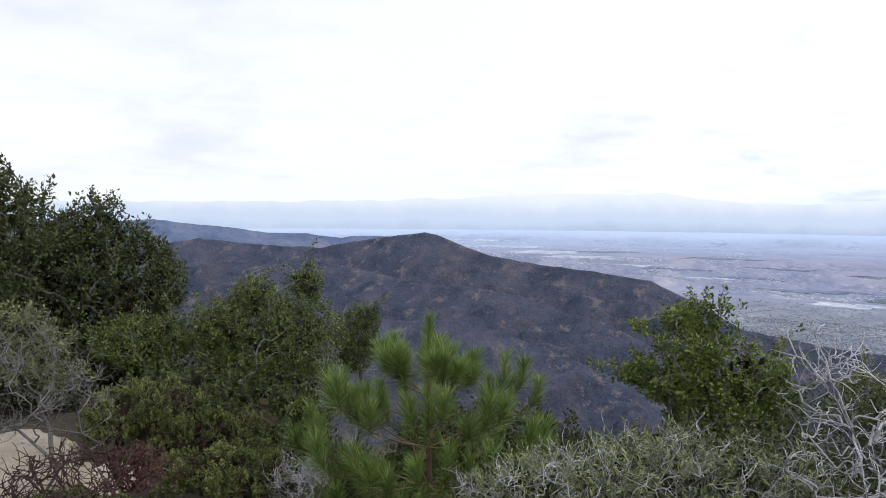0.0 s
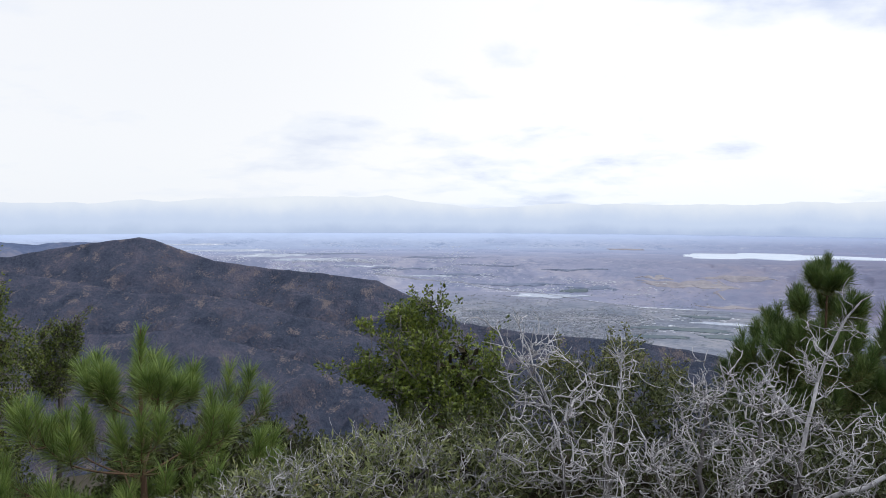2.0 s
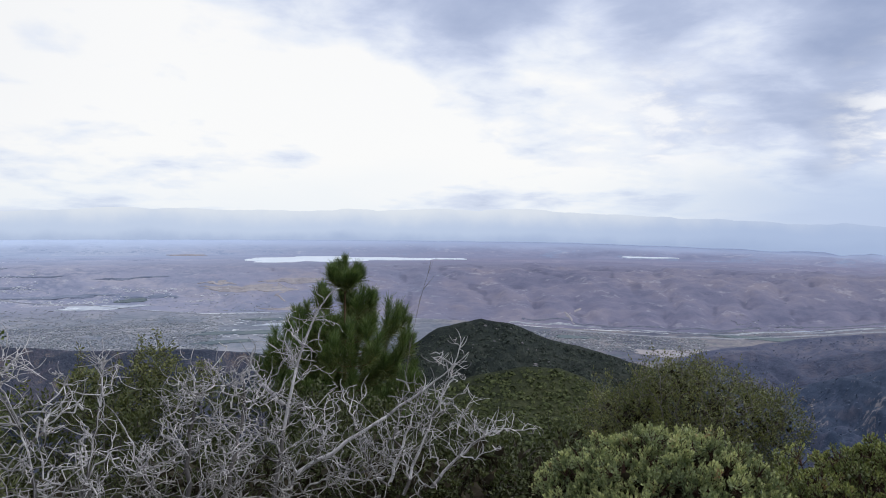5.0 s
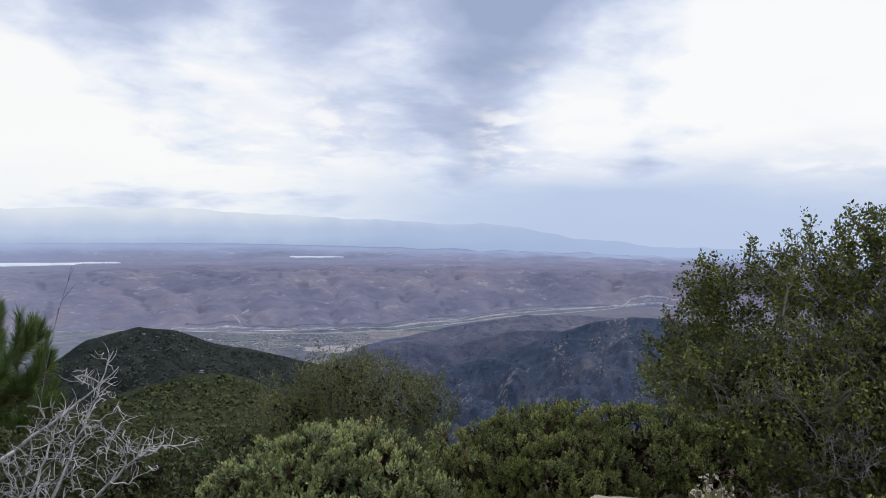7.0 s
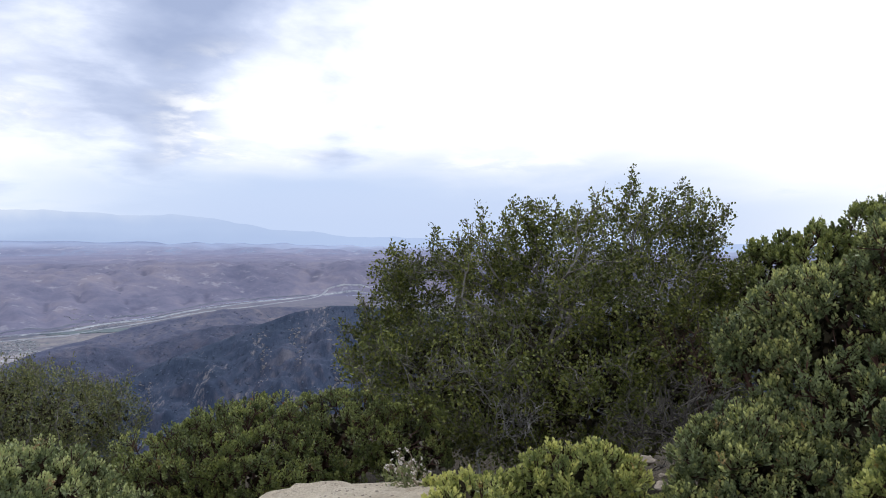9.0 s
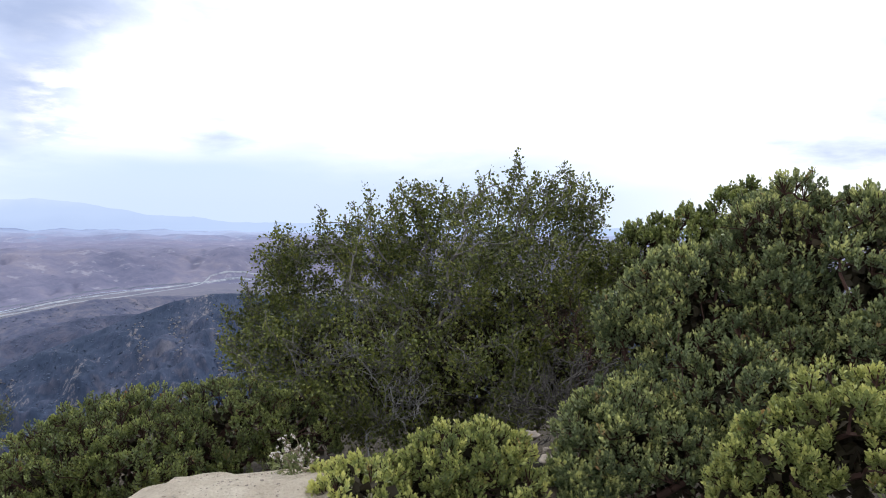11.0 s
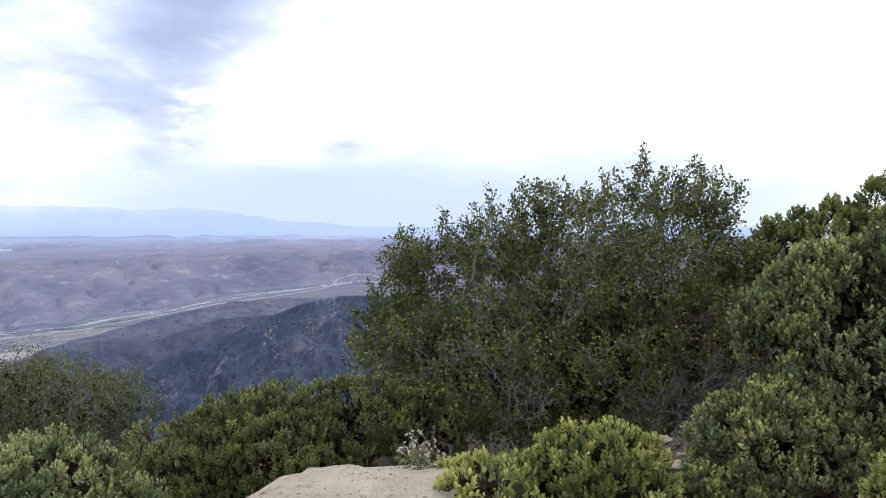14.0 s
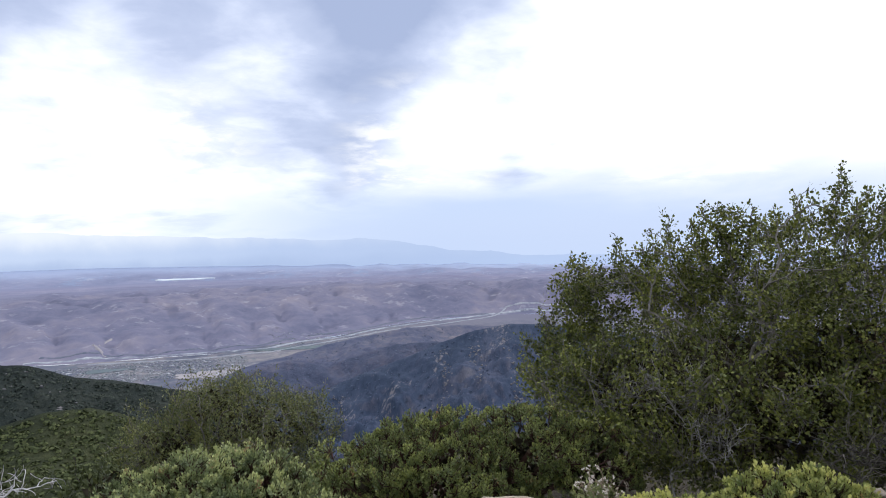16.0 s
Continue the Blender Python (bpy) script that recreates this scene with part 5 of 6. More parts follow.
def dead_shrub(label, blobs, seed, tips=420, base=4, thin=0.0024, wiggle=0.17, mat=None, group="dead shrubs", power=0.35, twigs=900, name="dead_shrub", limbs=(), stout=0.0068):
    """A bare shrub: crooked dark stems with peeling bark that fork into fine, curling, bleached twigs."""
    rng = np.random.default_rng(seed)
    bases = stems(blobs, base, rng, 0.5)
    origin = bases.mean(0)
    tip, _ = within(blobs, tips, rng, 0.5, -0.6)
    lines = [curve(l, 14) + np.array([[0.032 * noise.noise((k * 0.75, seed + len(limbs), c)) for c in (0.0, 5.0, 9.0)] for k in range(15)]) for l in limbs]
    place, parent, weight, ends = grow(bases, tip, rng, wiggle, 0.5, 6, frame_lines=lines)
    pick = rng.integers(len(bases), len(place), twigs)
    ahead = unit(place[pick] - place[np.maximum(parent[pick], 0)])
    go = unit(ahead + rng.normal(0, 0.5, ahead.shape) + np.array([0, 0, 0.25]))
    # each twig bends steadily to one side, then up
    bend = unit(np.cross(go, unit(rng.normal(size=go.shape)))) * rng.uniform(0.15, 0.5, twigs)[:, None] + np.array([0, 0, 0.08])
    reach = rng.uniform(0.05, 0.17, twigs)[:, None] / 5
    line = [place[pick]]
    for k in range(5):
        line.append(line[-1] + go * reach)
        go = unit(go + bend + rng.normal(0, 0.12, go.shape))
    one = np.full(twigs, thin)
    top = thing(name, origin, label, "shrub", group)
    root = roots_of(parent)
    heavy = weight > 7
    for first in np.unique(root[parent >= 0]):
        w = wood(place, parent, weight, thin, power, 0.018, (root == first) & heavy) if (heavy & (root == first) & (parent >= 0)).any() else None
        if w:
            part("stem", mesh_from("stem", w[0] - origin, w[1], [mat or DARK_WOOD], True), top)
        w = wood(place, parent, weight, thin, power, 0.018, (root == first) & ~heavy)
        part("branchwork", mesh_from("branchwork", w[0] - origin, w[1], [mat or GREY_WOOD], True), top, kind="stuff")
    girth = np.linspace(stout, 0.0025, 15)
    for l in lines:
        w = tubes(l[:-1], l[1:], girth[:-1], girth[1:], 6)
        part("limb", mesh_from("limb", w[0] - origin, w[1], [mat or GREY_WOOD], True), top)
    t = join([tubes(line[k], line[k + 1], one * (0.95 - 0.1 * k), one * (0.85 - 0.1 * k), 3) for k in range(5)])
    part("brushwood", mesh_from("brushwood", t[0] - origin, t[1], [mat or GREY_WOOD]), top, kind="stuff")
    return top


def curve(points, n=10):
    """A smooth line through three or four places."""
    p = [Vector(q) for q in points]
    out = []
    for k in range(n + 1):
        t = k / n
        q = list(p)
        while len(q) > 1:
            q = [u.lerp(v, t) for u, v in zip(q[:-1], q[1:])]
        out.append(q[0])
    return np.array(out)


def needles(line, count, length, rng, start=0.35, open_=0.75, width=0.0028):
    """Long needles set all round a shoot, pointing forward."""
    s = start + (1 - start) * rng.random(count) ** 0.6
    idx = np.minimum((s * (len(line) - 1)).astype(int), len(line) - 2)
    f = s * (len(line) - 1) - idx
    at = line[idx] * (1 - f)[:, None] + line[idx + 1] * f[:, None]
    axis = unit(line[idx + 1] - line[idx])
    side, other = frames_of(axis, rng)
    spread = np.clip(rng.normal(open_, 0.22, count) * (1.15 - 0.55 * s), 0.05, 1.5)
    d = unit(axis * np.cos(spread)[:, None] + side * np.sin(spread)[:, None] + np.array([0, 0, 0.12]))
    size = length * rng.uniform(0.55, 1.15, count)
    tip = at + d * size[:, None] - np.array([0, 0, 1.0]) * (0.06 * size)[:, None]
    mid = at + d * (0.55 * size)[:, None]
    across = unit(np.cross(d, unit(rng.normal(size=d.shape)))) * width / 2
    verts = np.stack([at - across * 0.7, at + across * 0.7, mid + across, tip, mid - across], 1)
    k = np.arange(count)[:, None] * 5
    quad = np.concatenate([k, k + 1, k + 2, k + 4], 1)
    tri = np.concatenate([k + 4, k + 2, k + 3], 1)
    return verts.reshape(-1, 3), quad, tri


def pine(name, label, base, tip_z, whorls, seed, leaf, old, length, count, leader, width=0.0028, forks=(2, 4), spread=0.6):
    """A young pine: straight stem, whorls of limbs that turn up at their ends, bright brushes of new needles, thinner old ones behind."""
    rng = np.random.default_rng(seed)
    base = Vector(base)
    top = thing(name, base, label, "pine tree", "young pines")
    h = tip_z - base.z
    k = np.linspace(0, 1, 14)
    stem = np.column_stack([0.02 * np.sin(k * 5) * (1 - k), 0.02 * np.cos(k * 4) * (1 - k), k * h])
    rad = (0.014 + 0.008 * h) * (1 - k) ** 0.9 + 0.005
    w = tubes(stem[:-1], stem[1:], rad[:-1], rad[1:], 9)
    trunk = part("trunk", mesh_from("trunk", w[0], w[1], [PINE_BARK], True), top)
    line = np.column_stack([np.zeros(8), np.zeros(8), np.linspace(h - leader, h - 0.35 * length, 8)])
    v, q, t = needles(line, int(count * 1.7), length * 0.85, rng, 0.0, spread * 0.85, width)
    part("needle_tuft", mesh_from("needle_tuft", v, [q, t], [leaf]), trunk, kind="stuff")
    for z, limbs, reach, rise, first in whorls:
        for b in range(limbs):
            a = radians(first + b * 360 / limbs + rng.normal(0, 8))
            far = reach * rng.uniform(0.86, 1.1)
            out = Vector((math.sin(a), math.cos(a), 0))
            start = Vector((0, 0, z - base.z + rng.normal(0, 0.015)))
            up = Vector((0, 0, rise * far * rng.uniform(0.85, 1.15)))
            lines = [curve([start, start + out * far * 0.55 + up * 0.16, start + out * far * 1.0 + up * 0.34, start + out * far + up], 11)]
            for side in range(int(rng.integers(*forks))):
                p = Vector(lines[0][int(rng.integers(5, 9))])
                turn = a + (1 if side % 2 else -1) * rng.uniform(0.6, 1.2)
                o = Vector((math.sin(turn), math.cos(turn), 0)) * far * rng.uniform(0.2, 0.34)
                lines.append(curve([p, p + o * 0.8, p + o * 1.05 + up * 0.12, p + o * 1.1 + up * rng.uniform(0.3, 0.45)], 8))
            sets, fresh, aged = [], [], []
            for n, l in enumerate(lines):
                r = np.linspace(0.009 if n == 0 else 0.005, 0.003, len(l))
                sets.append(tubes(l[:-1], l[1:], r[:-1], r[1:], 5))
                fresh.append(needles(l, count if n == 0 else int(count * 0.7), length, rng, 0.45, spread, width))
                aged.append(needles(l[:-2], int(count * (0.42 if n == 0 else 0.3)), length * 0.9, rng, 0.26 if n == 0 else 0.2, 1.35, width * 0.9))
            w = join(sets)
            limb = part("branch", mesh_from("branch", w[0], w[1], [PINE_BARK], True), top)
            for title, tuft, mat in (("needle_tuft", fresh, leaf), ("old_needles", aged, old)):
                step = np.cumsum([0] + [len(f[0]) for f in tuft])
                part(title, mesh_from(title, np.concatenate([f[0] for f in tuft]), [np.concatenate([f[m] + n for f, n in zip(tuft, step)]) for m in (1, 2)], [mat]), limb, kind="stuff")
    return top


# ---------------------------------------------------------------- left: dark oaks, scrub oak, first pine
shrub("oak_tree", "tall dark live oak at the hilltop's edge", "tree", [(-10.2, 4.71, 0.84, 0.65, 1.22), (-10.29, 4.56, 1.29, 0.61, 0.72), (-10.38, 4.18, 0.47, 1.39, 1.79), (-10.07, 4.78, -0.02, 0.78, 1.21)], 21, DARK_LEAF, OAK_BARK, 200, 3100, 8, 0.060, 0.18, 3, 0.005, fine=False, group="dark oaks", shoots=60, reach=0.25, twig_share=0.15, inner=1500)
shrub("oak_tree", "dark rounded live oak with a ragged top", "tree", [(-8.9, 5.13, 1.15, 0.48, 0.66), (-8.76, 5.28, 0.49, 0.87, 1.05), (-8.55, 5.64, 0.54, 0.44, 0.73), (-9.07, 4.66, 0.38, 0.71, 0.99), (-9, 4.91, 0.82, 0.55, 0.71), (-8.71, 5.09, -0.35, 0.95, 0.7)], 22, DARK_LEAF, OAK_BARK, 240, 4500, 8, 0.052, 0.16, 3, 0.0045, fine=False, group="dark oaks", shoots=70, reach=0.25, twig_share=0.15, inner=1800)
shrub("scrub_oak", "bushy green scrub oak with grey twigs", "tree", [(-6.59, 6.52, 0.64, 0.27, 0.35), (-6.71, 6.26, -0, 0.78, 0.66), (-7.15, 5.76, 0.09, 0.57, 0.48), (-7.68, 4.99, 0.04, 0.56, 0.33), (-6.66, 6.03, -0.85, 0.89, 0.81), (-7.12, 5.58, -0.56, 0.78, 0.67), (-6.99, 6.06, 0.48, 0.32, 0.37)], 23, OAK_LEAF, GREY_TWIG, 280, 8200, 8, 0.033, 0.12, 4, 0.0036, fine=False, width=1.2, gaps=0.36, group="scrub oaks", shoots=70, reach=0.35, twig_share=0.22, inner=3000, airy=0.2)
shrub("scrub_oak", "slender scrub oak on a thin dark stem", "tree", [(-6.7, 7.69, -0.01, 0.27, 0.36), (-6.72, 7.6, -0.36, 0.32, 0.32)], 24, OAK_LEAF, OAK_BARK, 60, 800, 8, 0.032, 0.14, 1, 0.005, gaps=0.35, group="scrub oaks", shoots=12, reach=0.35)
manzanita("low green manzanita beside bare sandy ground", [(-5.04, 3.44, 0.07, 0.52, 0.25), (-4.78, 3.63, -0.28, 0.57, 0.4), (-5.1, 3.24, -0.11, 0.33, 0.21), (-4.54, 3.82, -0.5, 0.52, 0.3), (-3.85, 3.05, -0.06, 0.34, 0.2)], 25, SCRUB_MANZANITA_LEAF, 180, 3600, 8, 0.024, clump=0.085, inner=900)
shrub("herb", "low dark green herb on sandy ground", "plant", [(-3.7, 2.05, 0.06, 0.24, 0.12), (-3.57, 2.24, 0.0, 0.2, 0.12)], 26, OAK_LEAF, STEM, 60, 420, 8, 0.028, 0.06, 5, 0.002)
dead_shrub("tangle of dry reddish twigs over sand", [(-3.71, 2.46, 0.17, 0.2, 0.16), (-3.86, 2.22, 0.21, 0.38, 0.1), (-3.6, 2.0, 0.16, 0.3, 0.1)], 27, 170, 8, 0.0034, 0.24, RED_TWIG, twigs=360, name="dry_shrub")
shrub("dry_shrub", "small shrub with dry dark red leaves", "shrub", [(-3.71, 2.47, 0.17, 0.2, 0.15)], 30, RED_LEAF, MANZANITA_BARK, 50, 130, 7, 0.022, 0.06, 4, 0.0018)
dead_shrub("bare grey shrub with arching twigs", [(-4.63, 2.29, 0.6, 0.4, 0.37), (-4.51, 2.46, 0.42, 0.36, 0.23), (-4.69, 2.1, 0.5, 0.36, 0.52)], 28, 190, 7, 0.0017, 0.26, WEATHERED_TWIG, twigs=700)
shrub("half_bare_shrub", "half bare shrub with sparse dull olive leaves", "shrub", [(-4.77, 2.33, 0.87, 0.24, 0.16), (-4.69, 2.49, 0.77, 0.19, 0.12), (-4.72, 2.37, 0.65, 0.24, 0.16), (-4.61, 2.55, 0.56, 0.19, 0.12)], 38, OLIVE_LEAF, GREY_TWIG, 120, 420, 7, 0.024, 0.07, 1, 0.002, fine=False, lean=0.2)
dead_shrub("small clump of pale dry twigs", [(-3.95, 3.91, -0.4, 0.23, 0.2)], 29, 130, 6, 0.0018, 0.2, twigs=300)
pine("pine_sapling", "young bright green pine with long needles", (-3.62, 5.06, -1.35), 0.72,
     [(0.04, 5, 0.40, 0.95, 50), (-0.40, 6, 0.68, 0.85, 30), (-0.72, 6, 0.98, 0.62, 58), (-0.9, 4, 0.5, 0.5, 60), (-1.0, 6, 0.96, 0.5, 22), (-1.22, 6, 0.9, 0.4, 50)], 31, PINE_NEEDLE, OLD_NEEDLE, 0.19, 300, 0.68, 0.0042, (2, 4), 0.9)
shrub("scrub_oak", "bright green scrub oak with open side branches", "tree", [(-2.24, 7.75, 0.52, 0.34, 0.2), (-1.97, 7.75, 0.62, 0.12, 0.14), (-2.74, 7.5, 0.42, 0.14, 0.07), (-2.2, 7.7, 0.18, 0.42, 0.26), (-2.3, 7.65, -0.12, 0.5, 0.28), (-1.72, 7.75, -0.06, 0.46, 0.42), (-2.8, 7.45, -0.1, 0.26, 0.11), (-1.85, 7.65, -0.5, 0.58, 0.36), (-1.45, 7.8, -0.3, 0.28, 0.36)], 32, BRIGHT_OAK_LEAF, GREY_TWIG, 220, 2900, 8, 0.042, 0.12, 3, 0.0036, gaps=0.66, group="scrub oaks", shoots=60, reach=0.24, twig_share=0.5, fine=False, width=1.15, inner=160, heart=(4, 5, 7), airy=0.3)
shrub("low_bush", "low dark bush below the hilltop", "shrub", [(-4.1, 8.93, -1.58, 0.49, 0.26)], 33, DARK_LEAF, OAK_BARK, 60, 600, 7, 0.04, 0.12, 1, 0.004, fine=False)
shrub("grey_brush", "grey dry brush with narrow dull green leaves", "shrub", [(-1.97, 4.21, -0.05, 0.51, 0.2), (-1.4, 4.47, 0.07, 0.58, 0.25), (-0.93, 4.59, 0.09, 0.44, 0.24), (-2.31, 3.98, -0.15, 0.33, 0.18)], 34, BRUSH_LEAF, BRUSH_WOOD, 220, 900, 7, 0.05, 0.10, 8, 0.0018, width=0.45, wiggle=0.16, fine=False)
shrub("low_bush", "dark leafy bush under the dry brush", "shrub", [(-2.3, 4.33, -0.21, 0.5, 0.2), (-1.7, 4.64, -0.11, 0.58, 0.25), (-1.05, 4.86, 0.01, 0.54, 0.32)], 36, DARK_LEAF, OAK_BARK, 80, 1800, 8, 0.032, 0.11, 1, 0.003, fine=False, twig_share=0.1, inner=500)
dead_shrub("pale dry brush woven through green leaves", [(-1.97, 4.21, -0.05, 0.51, 0.2), (-1.4, 4.47, 0.07, 0.58, 0.25), (-0.93, 4.59, 0.09, 0.44, 0.24), (-2.31, 3.98, -0.15, 0.33, 0.18)], 35, 250, 10, 0.0025, 0.22, twigs=700)

# ---------------------------------------------------------------- middle: bleached dead shrubs, second pine
dead_shrub("bleached grey dead shrub with forking tips", [(-0.65, 4.59, 0.8, 0.24, 0.24), (-0.51, 4.55, 0.54, 0.37, 0.38), (-0.33, 4.46, 0.2, 0.48, 0.31), (-0.11, 4.57, 0.55, 0.2, 0.31)], 41, 140, 3, 0.0032, 0.24, twigs=330, limbs=[[(-0.38, 4.27, -0.1), (-0.4, 4.41, 0.29), (-0.49, 4.47, 0.51), (-0.61, 4.51, 0.77), (-0.73, 4.53, 1.03)], [(-0.45, 4.44, 0.39), (-0.51, 4.48, 0.57), (-0.74, 4.5, 0.87), (-0.93, 4.48, 1.01)], [(-0.18, 4.32, -0.03), (-0.19, 4.46, 0.37), (-0.07, 4.52, 0.56), (-0.12, 4.56, 0.75)]])
dead_shrub("dense bleached dead shrub", [(0.4, 4.83, 0.46, 0.29, 0.3), (0.33, 4.75, 0.17, 0.4, 0.34), (0.66, 4.81, 0.55, 0.22, 0.34)], 42, 180, 4, 0.0031, 0.24, twigs=400, limbs=[[(0.35, 4.59, -0.16), (0.31, 4.75, 0.28), (0.44, 4.8, 0.51), (0.36, 4.85, 0.69)], [(0.52, 4.57, -0.16), (0.64, 4.7, 0.22), (0.71, 4.76, 0.48), (0.67, 4.81, 0.65)], [(0.21, 4.6, -0.16), (0.07, 4.71, 0.15), (0, 4.79, 0.42), (-0.14, 4.81, 0.52)]])
dead_shrub("tall bleached dead shrub with one high stem", [(1.21, 5.18, 0.91, 0.16, 0.24), (1.07, 5.16, 0.59, 0.22, 0.38), (0.86, 5.08, 0.12, 0.44, 0.42), (1.21, 5.01, 0.16, 0.4, 0.39)], 43, 180, 3, 0.0031, 0.24, twigs=400, limbs=[[(0.86, 4.84, -0.39), (0.93, 5, 0.1), (1.0, 5.11, 0.46), (1.11, 5.17, 0.79), (1.2, 5.19, 0.99), (1.28, 5.18, 1.1), (1.38, 5.16, 1.14)], [(0.97, 5.09, 0.34), (0.85, 5.15, 0.42), (0.78, 5.2, 0.61), (0.7, 5.22, 0.68)], [(1.04, 4.95, -0.1), (1.49, 4.92, 0.15), (1.74, 4.88, 0.31), (2.01, 4.82, 0.49), (2.22, 4.78, 0.71)]], stout=0.016)
dead_shrub("sprawling bleached dead shrub with long side limbs", [(2.08, 4.8, 0.53, 0.18, 0.25), (1.92, 4.79, 0.24, 0.36, 0.34), (2.27, 4.6, 0.15, 0.36, 0.22), (1.64, 4.82, 0.01, 0.44, 0.29)], 44, 150, 4, 0.0031, 0.24, twigs=340, limbs=[[(1.71, 4.7, -0.24), (1.91, 4.79, 0.2), (2.07, 4.8, 0.49), (2.18, 4.81, 0.78)], [(1.89, 4.65, -0.19), (2.12, 4.64, 0.06), (2.34, 4.6, 0.25), (2.48, 4.49, 0.18)], [(1.62, 4.75, -0.18), (1.75, 4.81, 0.09), (1.83, 4.84, 0.3), (1.89, 4.86, 0.44)]], stout=0.012)
dead_shrub("low thicket of dead grey twigs", [(-0.3, 4.26, 0.12, 0.53, 0.2), (0.48, 4.24, 0.08, 0.57, 0.2), (1.18, 4.12, 0.11, 0.57, 0.21)], 45, 130, 10, 0.0026, 0.2, BRUSH_WOOD, twigs=350)
shrub("low_bush", "dark green bush growing under the dead shrubs", "shrub", [(-0.58, 5.45, -0.33, 0.65, 0.31), (0.24, 5.5, -0.32, 0.65, 0.35), (1.06, 5.41, -0.31, 0.65, 0.35), (1.82, 5.21, -0.29, 0.65, 0.32)], 50, DARK_LEAF, OAK_BARK, 90, 1700, 8, 0.032, 0.11, 1, 0.003, fine=False, twig_share=0.1, inner=700)
shrub("low_bush", "olive bush behind the dead shrubs", "shrub", [(-0.9, 11.12, -0.76, 0.35, 0.35), (-0.01, 11.18, -0.61, 0.42, 0.46), (0.61, 11.11, -0.8, 0.28, 0.34), (-0.47, 11.05, -1.12, 0.61, 0.44)], 46, OLIVE_LEAF, OAK_BARK, 100, 1300, 7, 0.048, 0.15, 1, 0.004, fine=False, gaps=0.2, shoots=30, reach=0.3, twig_share=0.2)
pine("pine_tree", "dark green young pine with dense needle tufts", (3.2, 13.05, -4.0), 0.95,
     [(0.28, 4, 0.26, 1.35, 75), (-0.3, 5, 0.52, 1.2, 20), (-0.7, 5, 0.55, 0.8, 60), (-0.95, 6, 0.98, 1.0, 88), (-1.15, 6, 0.62, 0.7, 20), (-1.4, 7, 1.33, 0.85, 28), (-1.6, 7, 0.75, 0.7, 50), (-1.9, 8, 1.4, 0.65, 60), (-2.1, 7, 0.9, 0.6, 0), (-2.45, 8, 1.5, 0.5, 25), (-3.0, 8, 1.5, 0.4, 10)], 47, FAR_NEEDLE, OLD_NEEDLE, 0.27, 430, 0.8, 0.0056, (2, 5), 0.78)
# scrub that fills the slope just below the hilltop
shrub("slope_bush", "dark olive bushes filling the slope behind the dead shrubs", "shrub", [(-0.7, 6.44, -0.21, 0.61, 0.46), (-0.12, 6.53, -0.05, 0.56, 0.36), (0.47, 6.5, -0.1, 0.56, 0.38), (1.05, 6.43, -0.14, 0.51, 0.38), (1.61, 6.28, -0.25, 0.56, 0.41), (2.22, 6.06, -0.34, 0.56, 0.37), (-0.03, 6.39, -0.5, 0.81, 0.36), (-1.15, 6.27, -0.48, 0.56, 0.31)], 49, DARK_LEAF, OAK_BARK, 160, 2600, 8, 0.044, 0.13, 8, 0.0035, fine=False, group="slope bushes", shoots=40, reach=0.2, twig_share=0.2)
filler = shrub("slope_bush", "dense dark green bush on the slope below the hilltop", "shrub", [(1.0, 8.6, -1.55, 0.75, 0.5), (1.5, 8.9, -1.75, 0.6, 0.42), (0.5, 8.8, -1.8, 0.55, 0.4)], 48, DARK_LEAF, OAK_BARK, 24, 340, 6, 0.068, 0.15, 1, 0.004,
               fine=False, group="slope bushes", shoots=12, reach=0.25, twig_share=0.0, inner=260)
for k, (az, r, size) in enumerate(((-52, 8.4, 1.0), (-46, 7.6, 0.8), (-33, 8.5, 1.0), (-27, 9.6, 0.9), (-20, 10.5, 1.0), (-10, 9.2, 0.9), (12, 8.4, 0.9), (17, 10.0, 1.1), (20, 7.6, 0.8), (24, 9.6, 1.1), (28, 8.2, 0.9),
                                   (31, 11.0, 1.2), (22, 6.4, 0.7), (15, 6.8, 0.8), (27, 6.2, 0.7), (-14, 7.2, 0.8), (-40, 7.2, 0.7), (-30, 7.0, 0.7), (-36, 6.9, 0.75), (-34, 7.9, 0.8))):
    x, y = r * math.sin(radians(az)), r * math.cos(radians(az))
    bush = copy_thing(filler, pose(x, y, float(near_z(np.array(x), np.array(y))) + 0.05, 0, 0, 67 * k))
    bush.scale = (size, size, size * (0.85 + 0.1 * (k % 4)))

# ---------------------------------------------------------------- right: olive bush, manzanitas, big scrub, granite
shrub("olive_bush", "rounded olive green bush with wispy upright shoots", "shrub", [(6.03, 6.79, -0.58, 0.84, 0.61), (5.37, 7.26, -0.72, 0.68, 0.49), (6.47, 6.35, -0.65, 0.5, 0.53), (5.85, 7.01, -0.35, 0.57, 0.43), (5.97, 6.61, -1.19, 0.93, 0.43)], 51, OLIVE_LEAF, GREY_TWIG, 260, 6800, 7, 0.029, 0.15, 5, 0.0026, fine=False, lean=1.3, shoots=150, reach=0.22, twig_share=0.3, inner=1200)
manzanita("low domed manzanita with silvery green leaves", [(2.78, 3.27, 0.17, 0.6, 0.33), (2.45, 3.48, 0.12, 0.37, 0.26), (2.99, 3.03, 0.05, 0.4, 0.23)], 52, SILVER_LEAF, 240, 4600, 9, 0.0245, clump=0.078, inner=1000)
